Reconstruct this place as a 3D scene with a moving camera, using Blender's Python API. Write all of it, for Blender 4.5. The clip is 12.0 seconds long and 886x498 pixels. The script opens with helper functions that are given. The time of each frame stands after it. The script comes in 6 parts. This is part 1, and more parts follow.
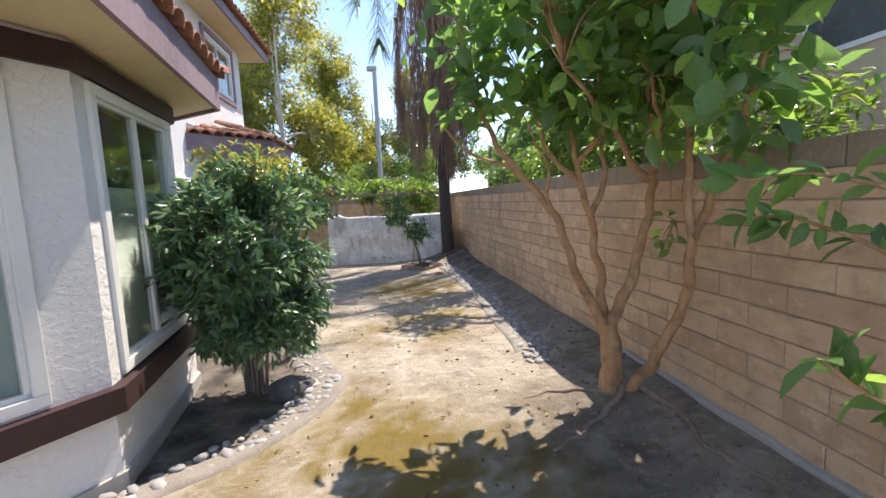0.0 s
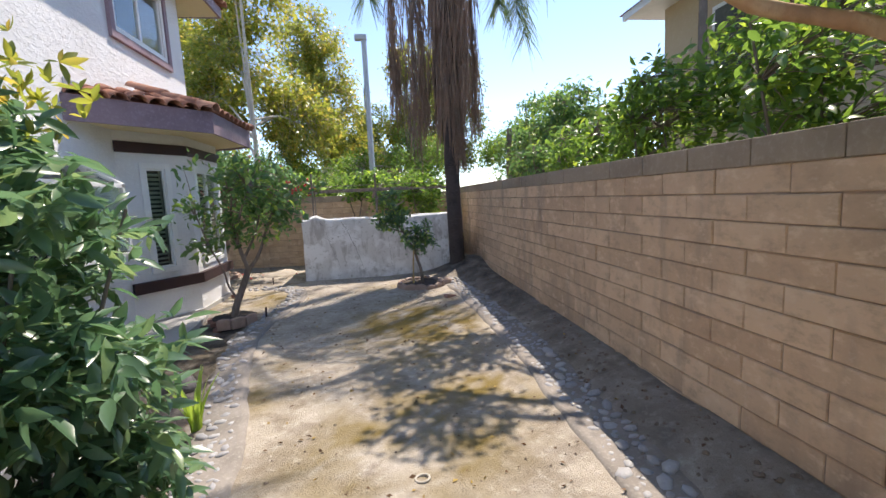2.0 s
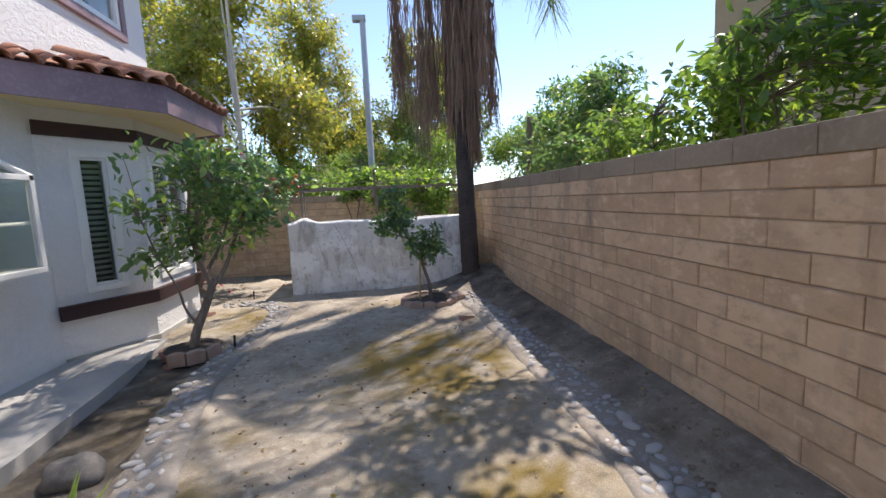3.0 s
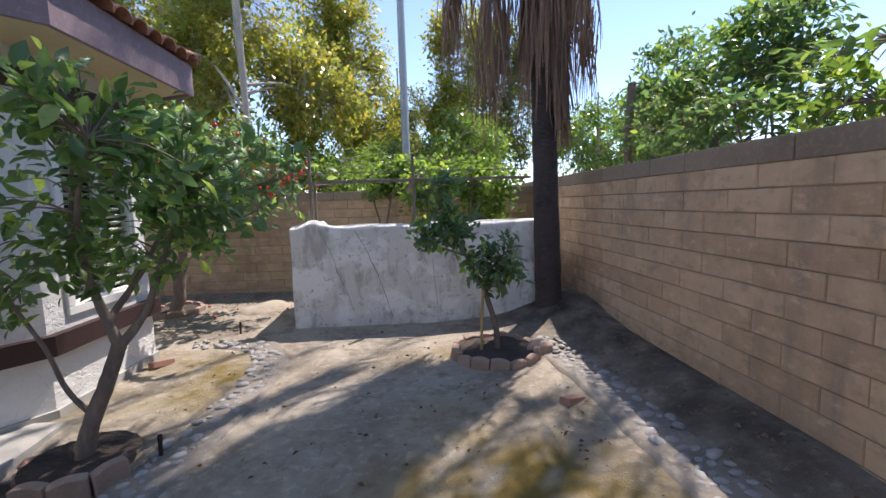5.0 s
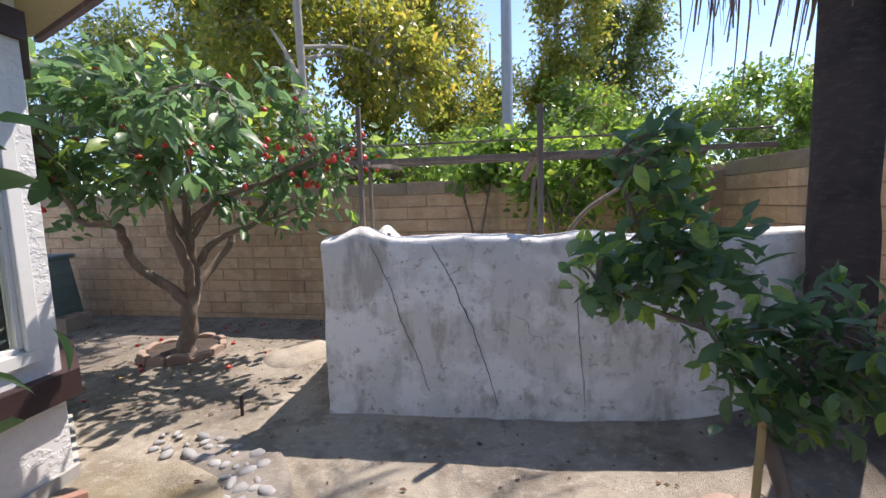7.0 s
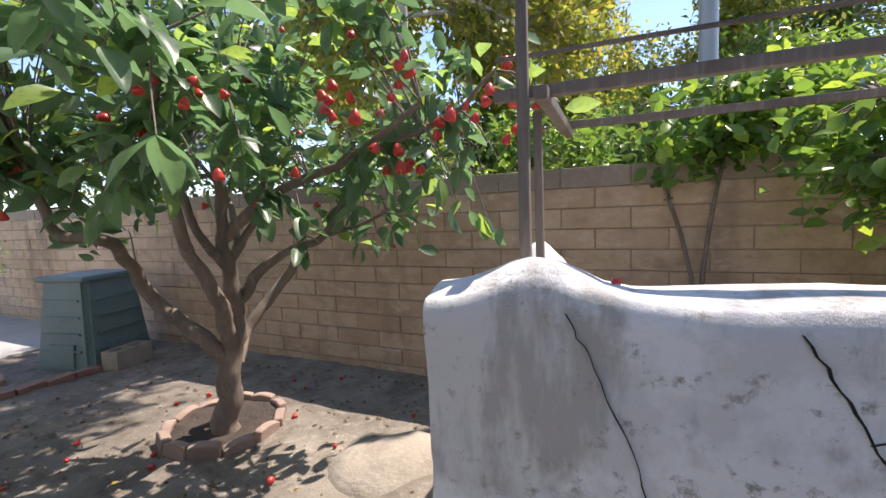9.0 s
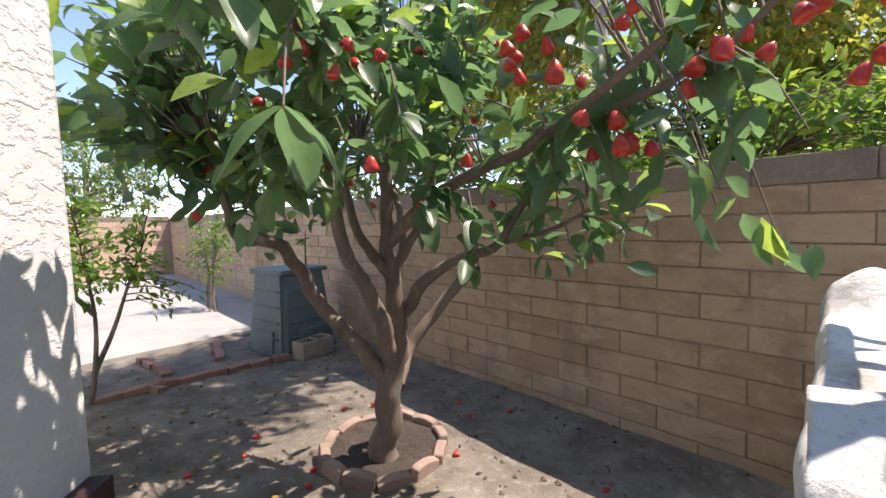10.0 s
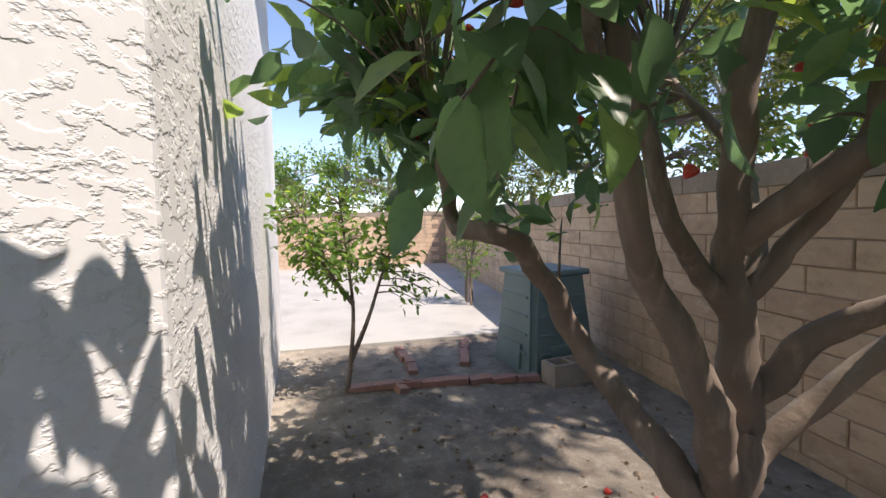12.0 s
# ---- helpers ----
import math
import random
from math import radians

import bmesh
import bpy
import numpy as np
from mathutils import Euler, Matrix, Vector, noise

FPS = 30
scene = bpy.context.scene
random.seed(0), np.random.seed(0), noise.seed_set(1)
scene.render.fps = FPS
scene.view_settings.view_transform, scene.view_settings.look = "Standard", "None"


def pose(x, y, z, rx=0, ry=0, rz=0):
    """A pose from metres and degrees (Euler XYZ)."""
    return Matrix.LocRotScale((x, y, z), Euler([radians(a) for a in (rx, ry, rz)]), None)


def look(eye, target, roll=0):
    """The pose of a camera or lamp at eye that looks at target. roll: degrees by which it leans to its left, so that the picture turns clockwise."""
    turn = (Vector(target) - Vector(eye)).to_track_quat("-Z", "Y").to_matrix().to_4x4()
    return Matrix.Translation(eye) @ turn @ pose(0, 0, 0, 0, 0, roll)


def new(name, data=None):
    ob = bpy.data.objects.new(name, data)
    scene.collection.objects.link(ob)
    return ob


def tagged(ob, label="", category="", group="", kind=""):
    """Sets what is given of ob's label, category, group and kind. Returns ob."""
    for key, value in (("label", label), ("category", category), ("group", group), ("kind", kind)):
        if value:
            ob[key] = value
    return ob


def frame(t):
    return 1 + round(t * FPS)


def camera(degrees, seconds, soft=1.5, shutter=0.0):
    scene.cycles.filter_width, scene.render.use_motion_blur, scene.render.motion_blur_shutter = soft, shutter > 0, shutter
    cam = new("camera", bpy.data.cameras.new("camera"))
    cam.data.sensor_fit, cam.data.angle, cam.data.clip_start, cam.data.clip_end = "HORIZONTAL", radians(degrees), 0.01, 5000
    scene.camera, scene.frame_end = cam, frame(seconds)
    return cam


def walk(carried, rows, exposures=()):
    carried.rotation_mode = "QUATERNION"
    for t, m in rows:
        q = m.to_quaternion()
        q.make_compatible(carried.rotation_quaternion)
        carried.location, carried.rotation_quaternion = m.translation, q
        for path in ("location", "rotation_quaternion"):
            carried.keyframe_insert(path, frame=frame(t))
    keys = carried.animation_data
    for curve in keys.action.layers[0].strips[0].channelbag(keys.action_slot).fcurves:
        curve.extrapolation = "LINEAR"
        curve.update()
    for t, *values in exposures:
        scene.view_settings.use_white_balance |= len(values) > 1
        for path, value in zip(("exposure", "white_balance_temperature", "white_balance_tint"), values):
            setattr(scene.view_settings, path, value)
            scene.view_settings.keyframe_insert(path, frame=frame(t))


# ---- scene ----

# ---- camera and walk ----
cam = camera(92.3, 12.0)
PATH = [
    (0.0, (0.806, -0.253, 1.600), (1.063, 1.717, 1.372), -2.5),
    (0.5, (0.823, 0.434, 1.610), (1.078, 2.404, 1.374), -2.6),
    (1.0, (0.863, 1.047, 1.624), (1.122, 3.015, 1.377), -3.0),
    (1.5, (0.892, 1.657, 1.607), (1.155, 3.624, 1.361), -2.9),
    (2.0, (0.925, 2.265, 1.590), (1.193, 4.232, 1.347), -2.8),
    (2.5, (0.937, 2.911, 1.575), (1.204, 4.878, 1.333), -2.7),
    (3.0, (0.923, 3.581, 1.556), (1.190, 5.549, 1.321), -2.7),
    (5.0, (0.767, 5.920, 1.497), (0.907, 7.904, 1.281), -1.8),
    (5.5, (0.728, 6.566, 1.495), (0.774, 8.555, 1.283), -1.8),
    (6.0, (0.664, 7.192, 1.505), (0.606, 9.180, 1.291), -1.7),
    (6.5, (0.600, 7.801, 1.490), (0.426, 9.781, 1.275), -1.7),
    (8.5, (-0.088, 9.835, 1.462), (-0.571, 11.767, 1.279), -2.2),
    (9.0, (-0.291, 10.205, 1.455), (-0.992, 12.070, 1.284), -2.3),
    (9.5, (-0.486, 10.456, 1.463), (-1.503, 12.171, 1.308), -2.1),
    (10.0, (-0.699, 10.726, 1.467), (-2.063, 12.182, 1.329), -1.7),
    (10.5, (-0.904, 10.862, 1.484), (-2.531, 12.018, 1.357), -1.1),
    (11.0, (-1.130, 10.998, 1.500), (-2.921, 11.879, 1.368), -0.7),
    (11.5, (-1.349, 11.194, 1.466), (-3.239, 11.836, 1.332), -0.7),
    (12.0, (-1.623, 11.259, 1.422), (-3.569, 11.703, 1.298), -1.3),
]
walk(cam, [(t, look(e, g, r)) for t, e, g, r in PATH], [(0.0, 1.63, 7200, 14), (1.5, 1.54, 7100, 14.5), (2.5, 1.44, 7000, 15), (5.0, 1.34, 6900, 17), (6.2, 1.4, 6900, 17), (7.5, 1.44, 6850, 17), (8.5, 1.52, 6900, 17), (10.0, 1.5, 7200, 18), (11.0, 1.49, 7250, 18), (12.0, 1.35, 7150, 18)])

# ---- world and sun ----
SUN = Vector((0.36, 0.44, 1.0)).normalized()
world = bpy.data.worlds.new("sky")
scene.world = world
world.use_nodes = True
wn = world.node_tree.nodes
sky = wn.new("ShaderNodeTexSky")
sky.sky_type, sky.sun_disc = "NISHITA", False
sky.sun_elevation = math.asin(SUN.z)
sky.sun_rotation = math.atan2(SUN.x, SUN.y)
sky.air_density, sky.dust_density, sky.ozone_density, sky.altitude = 0.85, 0.03, 1.8, 1400
wn["Background"].inputs["Strength"].default_value = 0.135
world.node_tree.links.new(sky.outputs["Color"], wn["Background"].inputs["Color"])
sun_data = bpy.data.lights.new("sun", "SUN")
sun_data.energy, sun_data.angle, sun_data.color = 2.55, radians(0.53), (1.0, 0.95, 0.87)
sun = new("sun", sun_data)
sun.matrix_world = look(SUN * 30, (0, 0, 0))


# ---- materials ----
def material(name):
    m = bpy.data.materials.new(name)
    m.use_nodes = True
    return m, m.node_tree.nodes, m.node_tree.links, m.node_tree.nodes["Principled BSDF"]


def blend(nodes, links, a, b, fac):
    mx = nodes.new("ShaderNodeMix")
    mx.data_type = "RGBA"
    for slot, v in ((0, fac), (6, a), (7, b)):
        if isinstance(v, (tuple, float, int)):
            mx.inputs[slot].default_value = (*v, 1) if isinstance(v, tuple) else v
        else:
            links.new(v, mx.inputs[slot])
    return mx.outputs[2]


mixed = blend


def noise_tex(nodes, links, scale, detail=4.0, rough=0.55, stretch=None):
    tc = nodes.new("ShaderNodeNewGeometry")
    n = nodes.new("ShaderNodeTexNoise")
    n.inputs["Scale"].default_value, n.inputs["Detail"].default_value, n.inputs["Roughness"].default_value = scale, detail, rough
    if stretch:
        mp = nodes.new("ShaderNodeMapping")
        mp.inputs["Scale"].default_value = stretch
        links.new(tc.outputs["Position"], mp.inputs["Vector"])
        links.new(mp.outputs["Vector"], n.inputs["Vector"])
    else:
        links.new(tc.outputs["Position"], n.inputs["Vector"])
    return n.outputs["Fac"]


def ramp(nodes, links, fac, lo, hi):
    r = nodes.new("ShaderNodeMapRange")
    r.inputs["From Min"].default_value, r.inputs["From Max"].default_value = lo, hi
    links.new(fac, r.inputs["Value"])
    return r.outputs["Result"]


def bumped(nodes, links, bsdf, height, strength, distance):
    b = nodes.new("ShaderNodeBump")
    b.inputs["Strength"].default_value, b.inputs["Distance"].default_value = strength, distance
    links.new(height, b.inputs["Height"])
    links.new(b.outputs["Normal"], bsdf.inputs["Normal"])


def surface(name, base, dark, light, coarse=1.2, fine=18.0, rough=0.85, bump=0.4, depth=0.01, metal=0.0, stretch=None, vary=None):
    """A surface with stains at a coarse scale and grain at a fine one; vary: tint shifts from piece to piece."""
    m, nd, ln, bs = material(name)
    c = noise_tex(nd, ln, coarse, 5)
    f = noise_tex(nd, ln, fine, 6, 0.65, stretch)
    col = mixed(nd, ln, base, dark, ramp(nd, ln, c, 0.45, 0.75))
    col = mixed(nd, ln, col, light, ramp(nd, ln, f, 0.5, 0.85))
    if vary:
        rnd = nd.new("ShaderNodeObjectInfo").outputs["Random"]
        col = mixed(nd, ln, col, vary, ramp(nd, ln, rnd, 0.3, 1.6))
    ln.new(col, bs.inputs["Base Color"])
    bs.inputs["Roughness"].default_value, bs.inputs["Metallic"].default_value = rough, metal
    bumped(nd, ln, bs, f, bump, depth)
    return m


def leaf_material(name, a, b, c, glow=0.42, gloss=0.3, sheen=0.5):
    """Leaves that let some light through; tints differ from leaf to leaf."""
    m, nd, ln, bs = material(name)
    rnd = nd.new("ShaderNodeNewGeometry").outputs["Random Per Island"]
    col = mixed(nd, ln, a, b, ramp(nd, ln, rnd, 0.0, 0.7))
    col = mixed(nd, ln, col, c, ramp(nd, ln, rnd, 0.74, 0.98))
    g = noise_tex(nd, ln, 40.0, 3)
    col = mixed(nd, ln, col, a, ramp(nd, ln, g, 0.5, 0.9))
    ln.new(col, bs.inputs["Base Color"])
    bs.inputs["Roughness"].default_value = gloss
    bs.inputs["Specular IOR Level"].default_value = sheen
    tr = nd.new("ShaderNodeBsdfTranslucent")
    bright = nd.new("ShaderNodeHueSaturation")
    bright.inputs["Value"].default_value, bright.inputs["Saturation"].default_value, bright.inputs["Hue"].default_value = 2.6, 1.1, 0.475
    ln.new(col, bright.inputs["Color"])
    ln.new(bright.outputs["Color"], tr.inputs["Color"])
    mx = nd.new("ShaderNodeMixShader")
    mx.inputs["Fac"].default_value = glow
    ln.new(bs.outputs["BSDF"], mx.inputs[1])
    ln.new(tr.outputs["BSDF"], mx.inputs[2])
    ln.new(mx.outputs["Shader"], nd["Material Output"].inputs["Surface"])
    return m


def stucco_material(name, base, dark, light, lumps=17.0, strength=0.34):
    m, nd, ln, bs = material(name)
    flat = ramp(nd, ln, noise_tex(nd, ln, lumps, 4, 0.6, (1, 1, 1.5)), 0.47, 0.56)
    st = noise_tex(nd, ln, 0.9, 5)
    col = mixed(nd, ln, base, dark, ramp(nd, ln, st, 0.5, 0.8))
    col = mixed(nd, ln, col, light, ramp(nd, ln, noise_tex(nd, ln, 30.0, 4), 0.5, 0.9))
    ln.new(col, bs.inputs["Base Color"])
    bs.inputs["Roughness"].default_value = 0.9
    bumped(nd, ln, bs, flat, strength, 0.008)
    return m


def ground_material():
    m, nd, ln, bs = material("dry_yard_soil")
    def attr(n):
        a = nd.new("ShaderNodeAttribute")
        a.attribute_name = n
        return a.outputs["Fac"]
    c, f, g = noise_tex(nd, ln, 1.6, 8, 0.65), noise_tex(nd, ln, 13.0, 8, 0.7), noise_tex(nd, ln, 95.0, 5, 0.7)
    h = noise_tex(nd, ln, 4.5, 7, 0.68)
    col = mixed(nd, ln, (0.465, 0.41, 0.34), (0.31, 0.265, 0.215), ramp(nd, ln, c, 0.44, 0.62))
    col = mixed(nd, ln, col, (0.60, 0.55, 0.475), ramp(nd, ln, f, 0.52, 0.7))
    col = mixed(nd, ln, col, (0.27, 0.225, 0.18), ramp(nd, ln, h, 0.52, 0.66))
    col = mixed(nd, ln, col, (0.205, 0.145, 0.035), attr("moss"))
    # dark soil, made darker still to paint in the shade on the beds
    soil = mixed(nd, ln, (0.048, 0.04, 0.034), (0.13, 0.107, 0.09), ramp(nd, ln, f, 0.45, 0.75))
    col = mixed(nd, ln, col, soil, attr("soil"))
    col = mixed(nd, ln, col, (0.13, 0.10, 0.075), ramp(nd, ln, g, 0.6, 0.72))
    ln.new(col, bs.inputs["Base Color"])
    bs.inputs["Roughness"].default_value = 0.95
    s = nd.new("ShaderNodeMath")
    s.operation = "ADD"
    ln.new(f, s.inputs[0])
    ln.new(g, s.inputs[1])
    bumped(nd, ln, bs, s.outputs[0], 0.75, 0.02)
    return m


def glass_material(name, tint=(0.80, 0.87, 0.84)):
    m, nd, ln, bs = material(name)
    bs.inputs["Base Color"].default_value = (*tint, 1)
    bs.inputs["Roughness"].default_value = 0.03
    bs.inputs["Transmission Weight"].default_value = 1.0
    bs.inputs["IOR"].default_value = 1.45
    return m


def block_material(name="slump_block", tone=1.0):
    """Tan slump block: stains larger than a block, grain, and a tint of its own for each block."""
    def mixed(nodes, links, a, b, fac):
        return blend(nodes, links, *[tuple(c * tone for c in v) if isinstance(v, tuple) else v for v in (a, b)], fac)
    m, nd, ln, bs = material(name)
    big = noise_tex(nd, ln, 1.1, 6, 0.6)
    run = noise_tex(nd, ln, 2.6, 5, 0.6, (1, 1, 0.22))
    f = noise_tex(nd, ln, 38.0, 6, 0.7)
    rnd = nd.new("ShaderNodeObjectInfo").outputs["Random"]
    col = mixed(nd, ln, (0.73, 0.53, 0.36), (0.58, 0.40, 0.265), ramp(nd, ln, rnd, 0.1, 1.0))
    col = mixed(nd, ln, col, (0.45, 0.32, 0.22), ramp(nd, ln, big, 0.54, 0.72))
    col = mixed(nd, ln, col, (0.36, 0.265, 0.20), ramp(nd, ln, run, 0.54, 0.75))
    patch = noise_tex(nd, ln, 7.0, 6, 0.65, (1, 1, 1.6))
    col = mixed(nd, ln, col, (0.47, 0.33, 0.225), ramp(nd, ln, patch, 0.52, 0.72))
    col = mixed(nd, ln, col, (0.78, 0.60, 0.43), ramp(nd, ln, patch, 0.46, 0.3))
    col = mixed(nd, ln, col, (0.66, 0.53, 0.40), ramp(nd, ln, f, 0.55, 0.9))
    ln.new(col, bs.inputs["Base Color"])
    bs.inputs["Roughness"].default_value = 0.92
    bumped(nd, ln, bs, f, 0.5, 0.006)
    return m


def concrete_material():
    """Rough trowelled concrete with pale bloom, grey runs and small pits."""
    m, nd, ln, bs = material("cracked_concrete")
    c, r = noise_tex(nd, ln, 2.4, 7, 0.65), noise_tex(nd, ln, 5.0, 6, 0.65, (1, 1, 0.28))
    f, p = noise_tex(nd, ln, 16.0, 8, 0.72), noise_tex(nd, ln, 60.0, 5, 0.7)
    col = mixed(nd, ln, (0.74, 0.73, 0.71), (0.51, 0.49, 0.46), ramp(nd, ln, r, 0.5, 0.6))
    col = mixed(nd, ln, col, (0.88, 0.88, 0.87), ramp(nd, ln, c, 0.5, 0.58))
    col = mixed(nd, ln, col, (0.36, 0.335, 0.30), ramp(nd, ln, f, 0.57, 0.68))
    col = mixed(nd, ln, col, (0.30, 0.28, 0.26), ramp(nd, ln, p, 0.66, 0.78))
    ln.new(col, bs.inputs["Base Color"])
    bs.inputs["Roughness"].default_value = 0.93
    bumped(nd, ln, bs, f, 0.7, 0.02)
    return m


M = {
    "ground": ground_material(),
    "block": block_material(),
    "block_damp": block_material("damp_slump_block", 0.85),
    "mortar": surface("block_mortar", (0.38, 0.28, 0.205), (0.24, 0.175, 0.13), (0.46, 0.35, 0.265), 3, 40, 0.95),
    "capstone": surface("weathered_cap", (0.36, 0.29, 0.22), (0.22, 0.17, 0.13), (0.46, 0.39, 0.31), 1.3, 30, 0.95),
    "stucco": stucco_material("white_stucco", (0.74, 0.745, 0.75), (0.62, 0.625, 0.63), (0.80, 0.805, 0.81), 15.0, 0.46),
    "soffit": surface("beige_soffit", (0.68, 0.58, 0.36), (0.58, 0.48, 0.29), (0.72, 0.63, 0.42), 1, 25, 0.9, 0.15),
    "trim": surface("brown_timber", (0.045, 0.020, 0.021), (0.028, 0.013, 0.014), (0.075, 0.042, 0.042), 2, 30, 0.6, 0.3, 0.004, stretch=(1, 1, 6)),
    "fascia": surface("mauve_fascia", (0.28, 0.20, 0.23), (0.18, 0.125, 0.15), (0.37, 0.29, 0.32), 1.5, 25, 0.7, 0.3, 0.004),
    "tile": surface("clay_roof_tile", (0.34, 0.145, 0.09), (0.20, 0.10, 0.075), (0.45, 0.26, 0.18), 4, 30, 0.85, 0.4, 0.006, vary=(0.42, 0.24, 0.17)),
    "white": surface("white_frame", (0.80, 0.81, 0.80), (0.70, 0.71, 0.70), (0.85, 0.85, 0.84), 2, 20, 0.45, 0.05, 0.002),
    "glass": glass_material("window_glass"),
    # dark paint in place of the shade inside unlit rooms
    "unlit_room": surface("painted_room_dark", (0.10, 0.11, 0.105), (0.06, 0.07, 0.065), (0.16, 0.17, 0.16), 1, 10, 0.9),
    "shutter": surface("louvre_paint", (0.62, 0.68, 0.60), (0.5, 0.56, 0.49), (0.7, 0.74, 0.67), 2, 20, 0.5, 0.05),
    # pale colour that imitates the bright reflection in the lower panes
    "pane_reflection": surface("painted_pane_reflection", (0.72, 0.76, 0.73), (0.58, 0.62, 0.60), (0.78, 0.8, 0.78), 3, 9, 0.8, 0.1),
    "concrete": concrete_material(),
    "crack": surface("crack_dark", (0.03, 0.027, 0.025), (0.02, 0.02, 0.02), (0.05, 0.045, 0.04), 3, 30, 1.0),
    "slab": surface("path_concrete", (0.43, 0.42, 0.40), (0.32, 0.31, 0.29), (0.50, 0.49, 0.47), 1.4, 30, 0.9, 0.3, 0.004),
    "pebble": surface("river_pebble", (0.39, 0.385, 0.385), (0.27, 0.27, 0.28), (0.49, 0.48, 0.47), 8, 60, 0.75, 0.2, 0.003, vary=(0.22, 0.22, 0.23)),
    "mortar_bed": surface("pebble_mortar", (0.27, 0.24, 0.21), (0.17, 0.15, 0.13), (0.42, 0.39, 0.35), 2.5, 40, 0.95, 0.5, 0.008),
    "bark": surface("smooth_tan_bark", (0.47, 0.27, 0.14), (0.20, 0.115, 0.07), (0.66, 0.48, 0.29), 9.0, 14, 0.75, 0.8, 0.012, stretch=(1, 1, 0.25)),
    "root": surface("dusty_root_bark", (0.27, 0.21, 0.165), (0.15, 0.115, 0.09), (0.42, 0.36, 0.29), 5.0, 20, 0.9, 0.7, 0.008),
    "bark_grey": surface("grey_brown_bark", (0.225, 0.175, 0.145), (0.125, 0.10, 0.08), (0.36, 0.30, 0.25), 3.0, 22, 0.85, 0.6, 0.008, stretch=(1, 1, 0.3)),
    "bark_pale": surface("pale_bark", (0.45, 0.41, 0.34), (0.3, 0.27, 0.22), (0.55, 0.52, 0.45), 2.0, 9, 0.85, 0.5, 0.01),
    "palm_trunk": surface("palm_trunk_bark", (0.075, 0.06, 0.057), (0.04, 0.033, 0.032), (0.14, 0.115, 0.105), 4, 16, 0.95, 0.9, 0.02, stretch=(1, 1, 2.5)),
    "frond_dead": surface("dead_frond", (0.29, 0.185, 0.13), (0.16, 0.105, 0.075), (0.42, 0.33, 0.25), 3, 12, 0.85, 0.3, 0.01),
    "stake": surface("bamboo_stake", (0.52, 0.37, 0.17), (0.4, 0.27, 0.12), (0.6, 0.46, 0.25), 5, 20, 0.6, 0.2),
    "wood_grey": surface("weathered_timber", (0.20, 0.165, 0.14), (0.12, 0.095, 0.08), (0.33, 0.29, 0.25), 4, 22, 0.85, 0.5, 0.005, stretch=(3, 3, 0.3)),
    "brick": surface("red_brick", (0.36, 0.19, 0.15), (0.25, 0.13, 0.10), (0.46, 0.30, 0.25), 5, 40, 0.9, 0.4, 0.005, vary=(0.44, 0.28, 0.23)),
    "planter": surface("scalloped_edging", (0.40, 0.29, 0.24), (0.27, 0.20, 0.16), (0.5, 0.39, 0.33), 4, 40, 0.92, 0.4, 0.005, vary=(0.30, 0.22, 0.18)),
    "bin": surface("grey_green_plastic", (0.13, 0.20, 0.20), (0.09, 0.15, 0.155), (0.18, 0.25, 0.245), 2.5, 60, 0.5, 0.15, 0.002),
    "cinder": surface("cinder_block", (0.40, 0.34, 0.28), (0.28, 0.24, 0.2), (0.5, 0.44, 0.37), 4, 70, 0.95, 0.6, 0.004),
    "galvanized": surface("galvanised_pole", (0.42, 0.45, 0.47), (0.34, 0.37, 0.39), (0.5, 0.53, 0.55), 1, 10, 0.5, 0.1, 0.002, metal=0.4),
    "neighbour": surface("tan_render", (0.55, 0.44, 0.30), (0.47, 0.37, 0.25), (0.6, 0.5, 0.36), 0.6, 12, 0.9, 0.2),
    "petal": surface("red_fruit_skin", (0.66, 0.055, 0.04), (0.45, 0.02, 0.025), (0.78, 0.2, 0.1), 30, 60, 0.35, 0.1),
    "leaf_big": leaf_material("broad_leaf", (0.074, 0.152, 0.054), (0.112, 0.222, 0.07), (0.21, 0.35, 0.08), 0.52, 0.36, 0.8),
    "leaf_gloss": leaf_material("glossy_broad_leaf", (0.06, 0.122, 0.06), (0.092, 0.175, 0.08), (0.25, 0.38, 0.08), 0.46, 0.4, 0.9),
    "leaf_citrus": leaf_material("citrus_leaf", (0.055, 0.122, 0.045), (0.088, 0.175, 0.057), (0.21, 0.31, 0.07), 0.46, 0.34, 0.8),
    "leaf_bush": leaf_material("bush_leaf", (0.064, 0.132, 0.072), (0.1, 0.187, 0.097), (0.18, 0.27, 0.115), 0.32, 0.33, 0.8),
    "leaf_yellow": leaf_material("yellowing_leaf", (0.115, 0.165, 0.04), (0.225, 0.25, 0.055), (0.40, 0.34, 0.085), 0.5),
    "leaf_vine": leaf_material("vine_leaf", (0.072, 0.145, 0.036), (0.123, 0.232, 0.051), (0.261, 0.377, 0.072), 0.4),
    "leaf_dark": leaf_material("far_leaf", (0.072, 0.116, 0.032), (0.123, 0.167, 0.043), (0.203, 0.217, 0.051), 0.35),
    "frond_green": leaf_material("palm_frond", (0.087, 0.145, 0.058), (0.145, 0.203, 0.087), (0.290, 0.290, 0.131), 0.3),
    "blade": leaf_material("strap_leaf", (0.145, 0.246, 0.051), (0.232, 0.362, 0.072), (0.377, 0.450, 0.116), 0.35),
}


# ---- building helpers ----
def link_mesh(name, me, mat, parent=None, label=""):
    if mat:
        me.materials.append(M[mat])
    ob = new(name, me)
    if parent is not None:
        ob.parent = parent
    return tagged(ob, label)


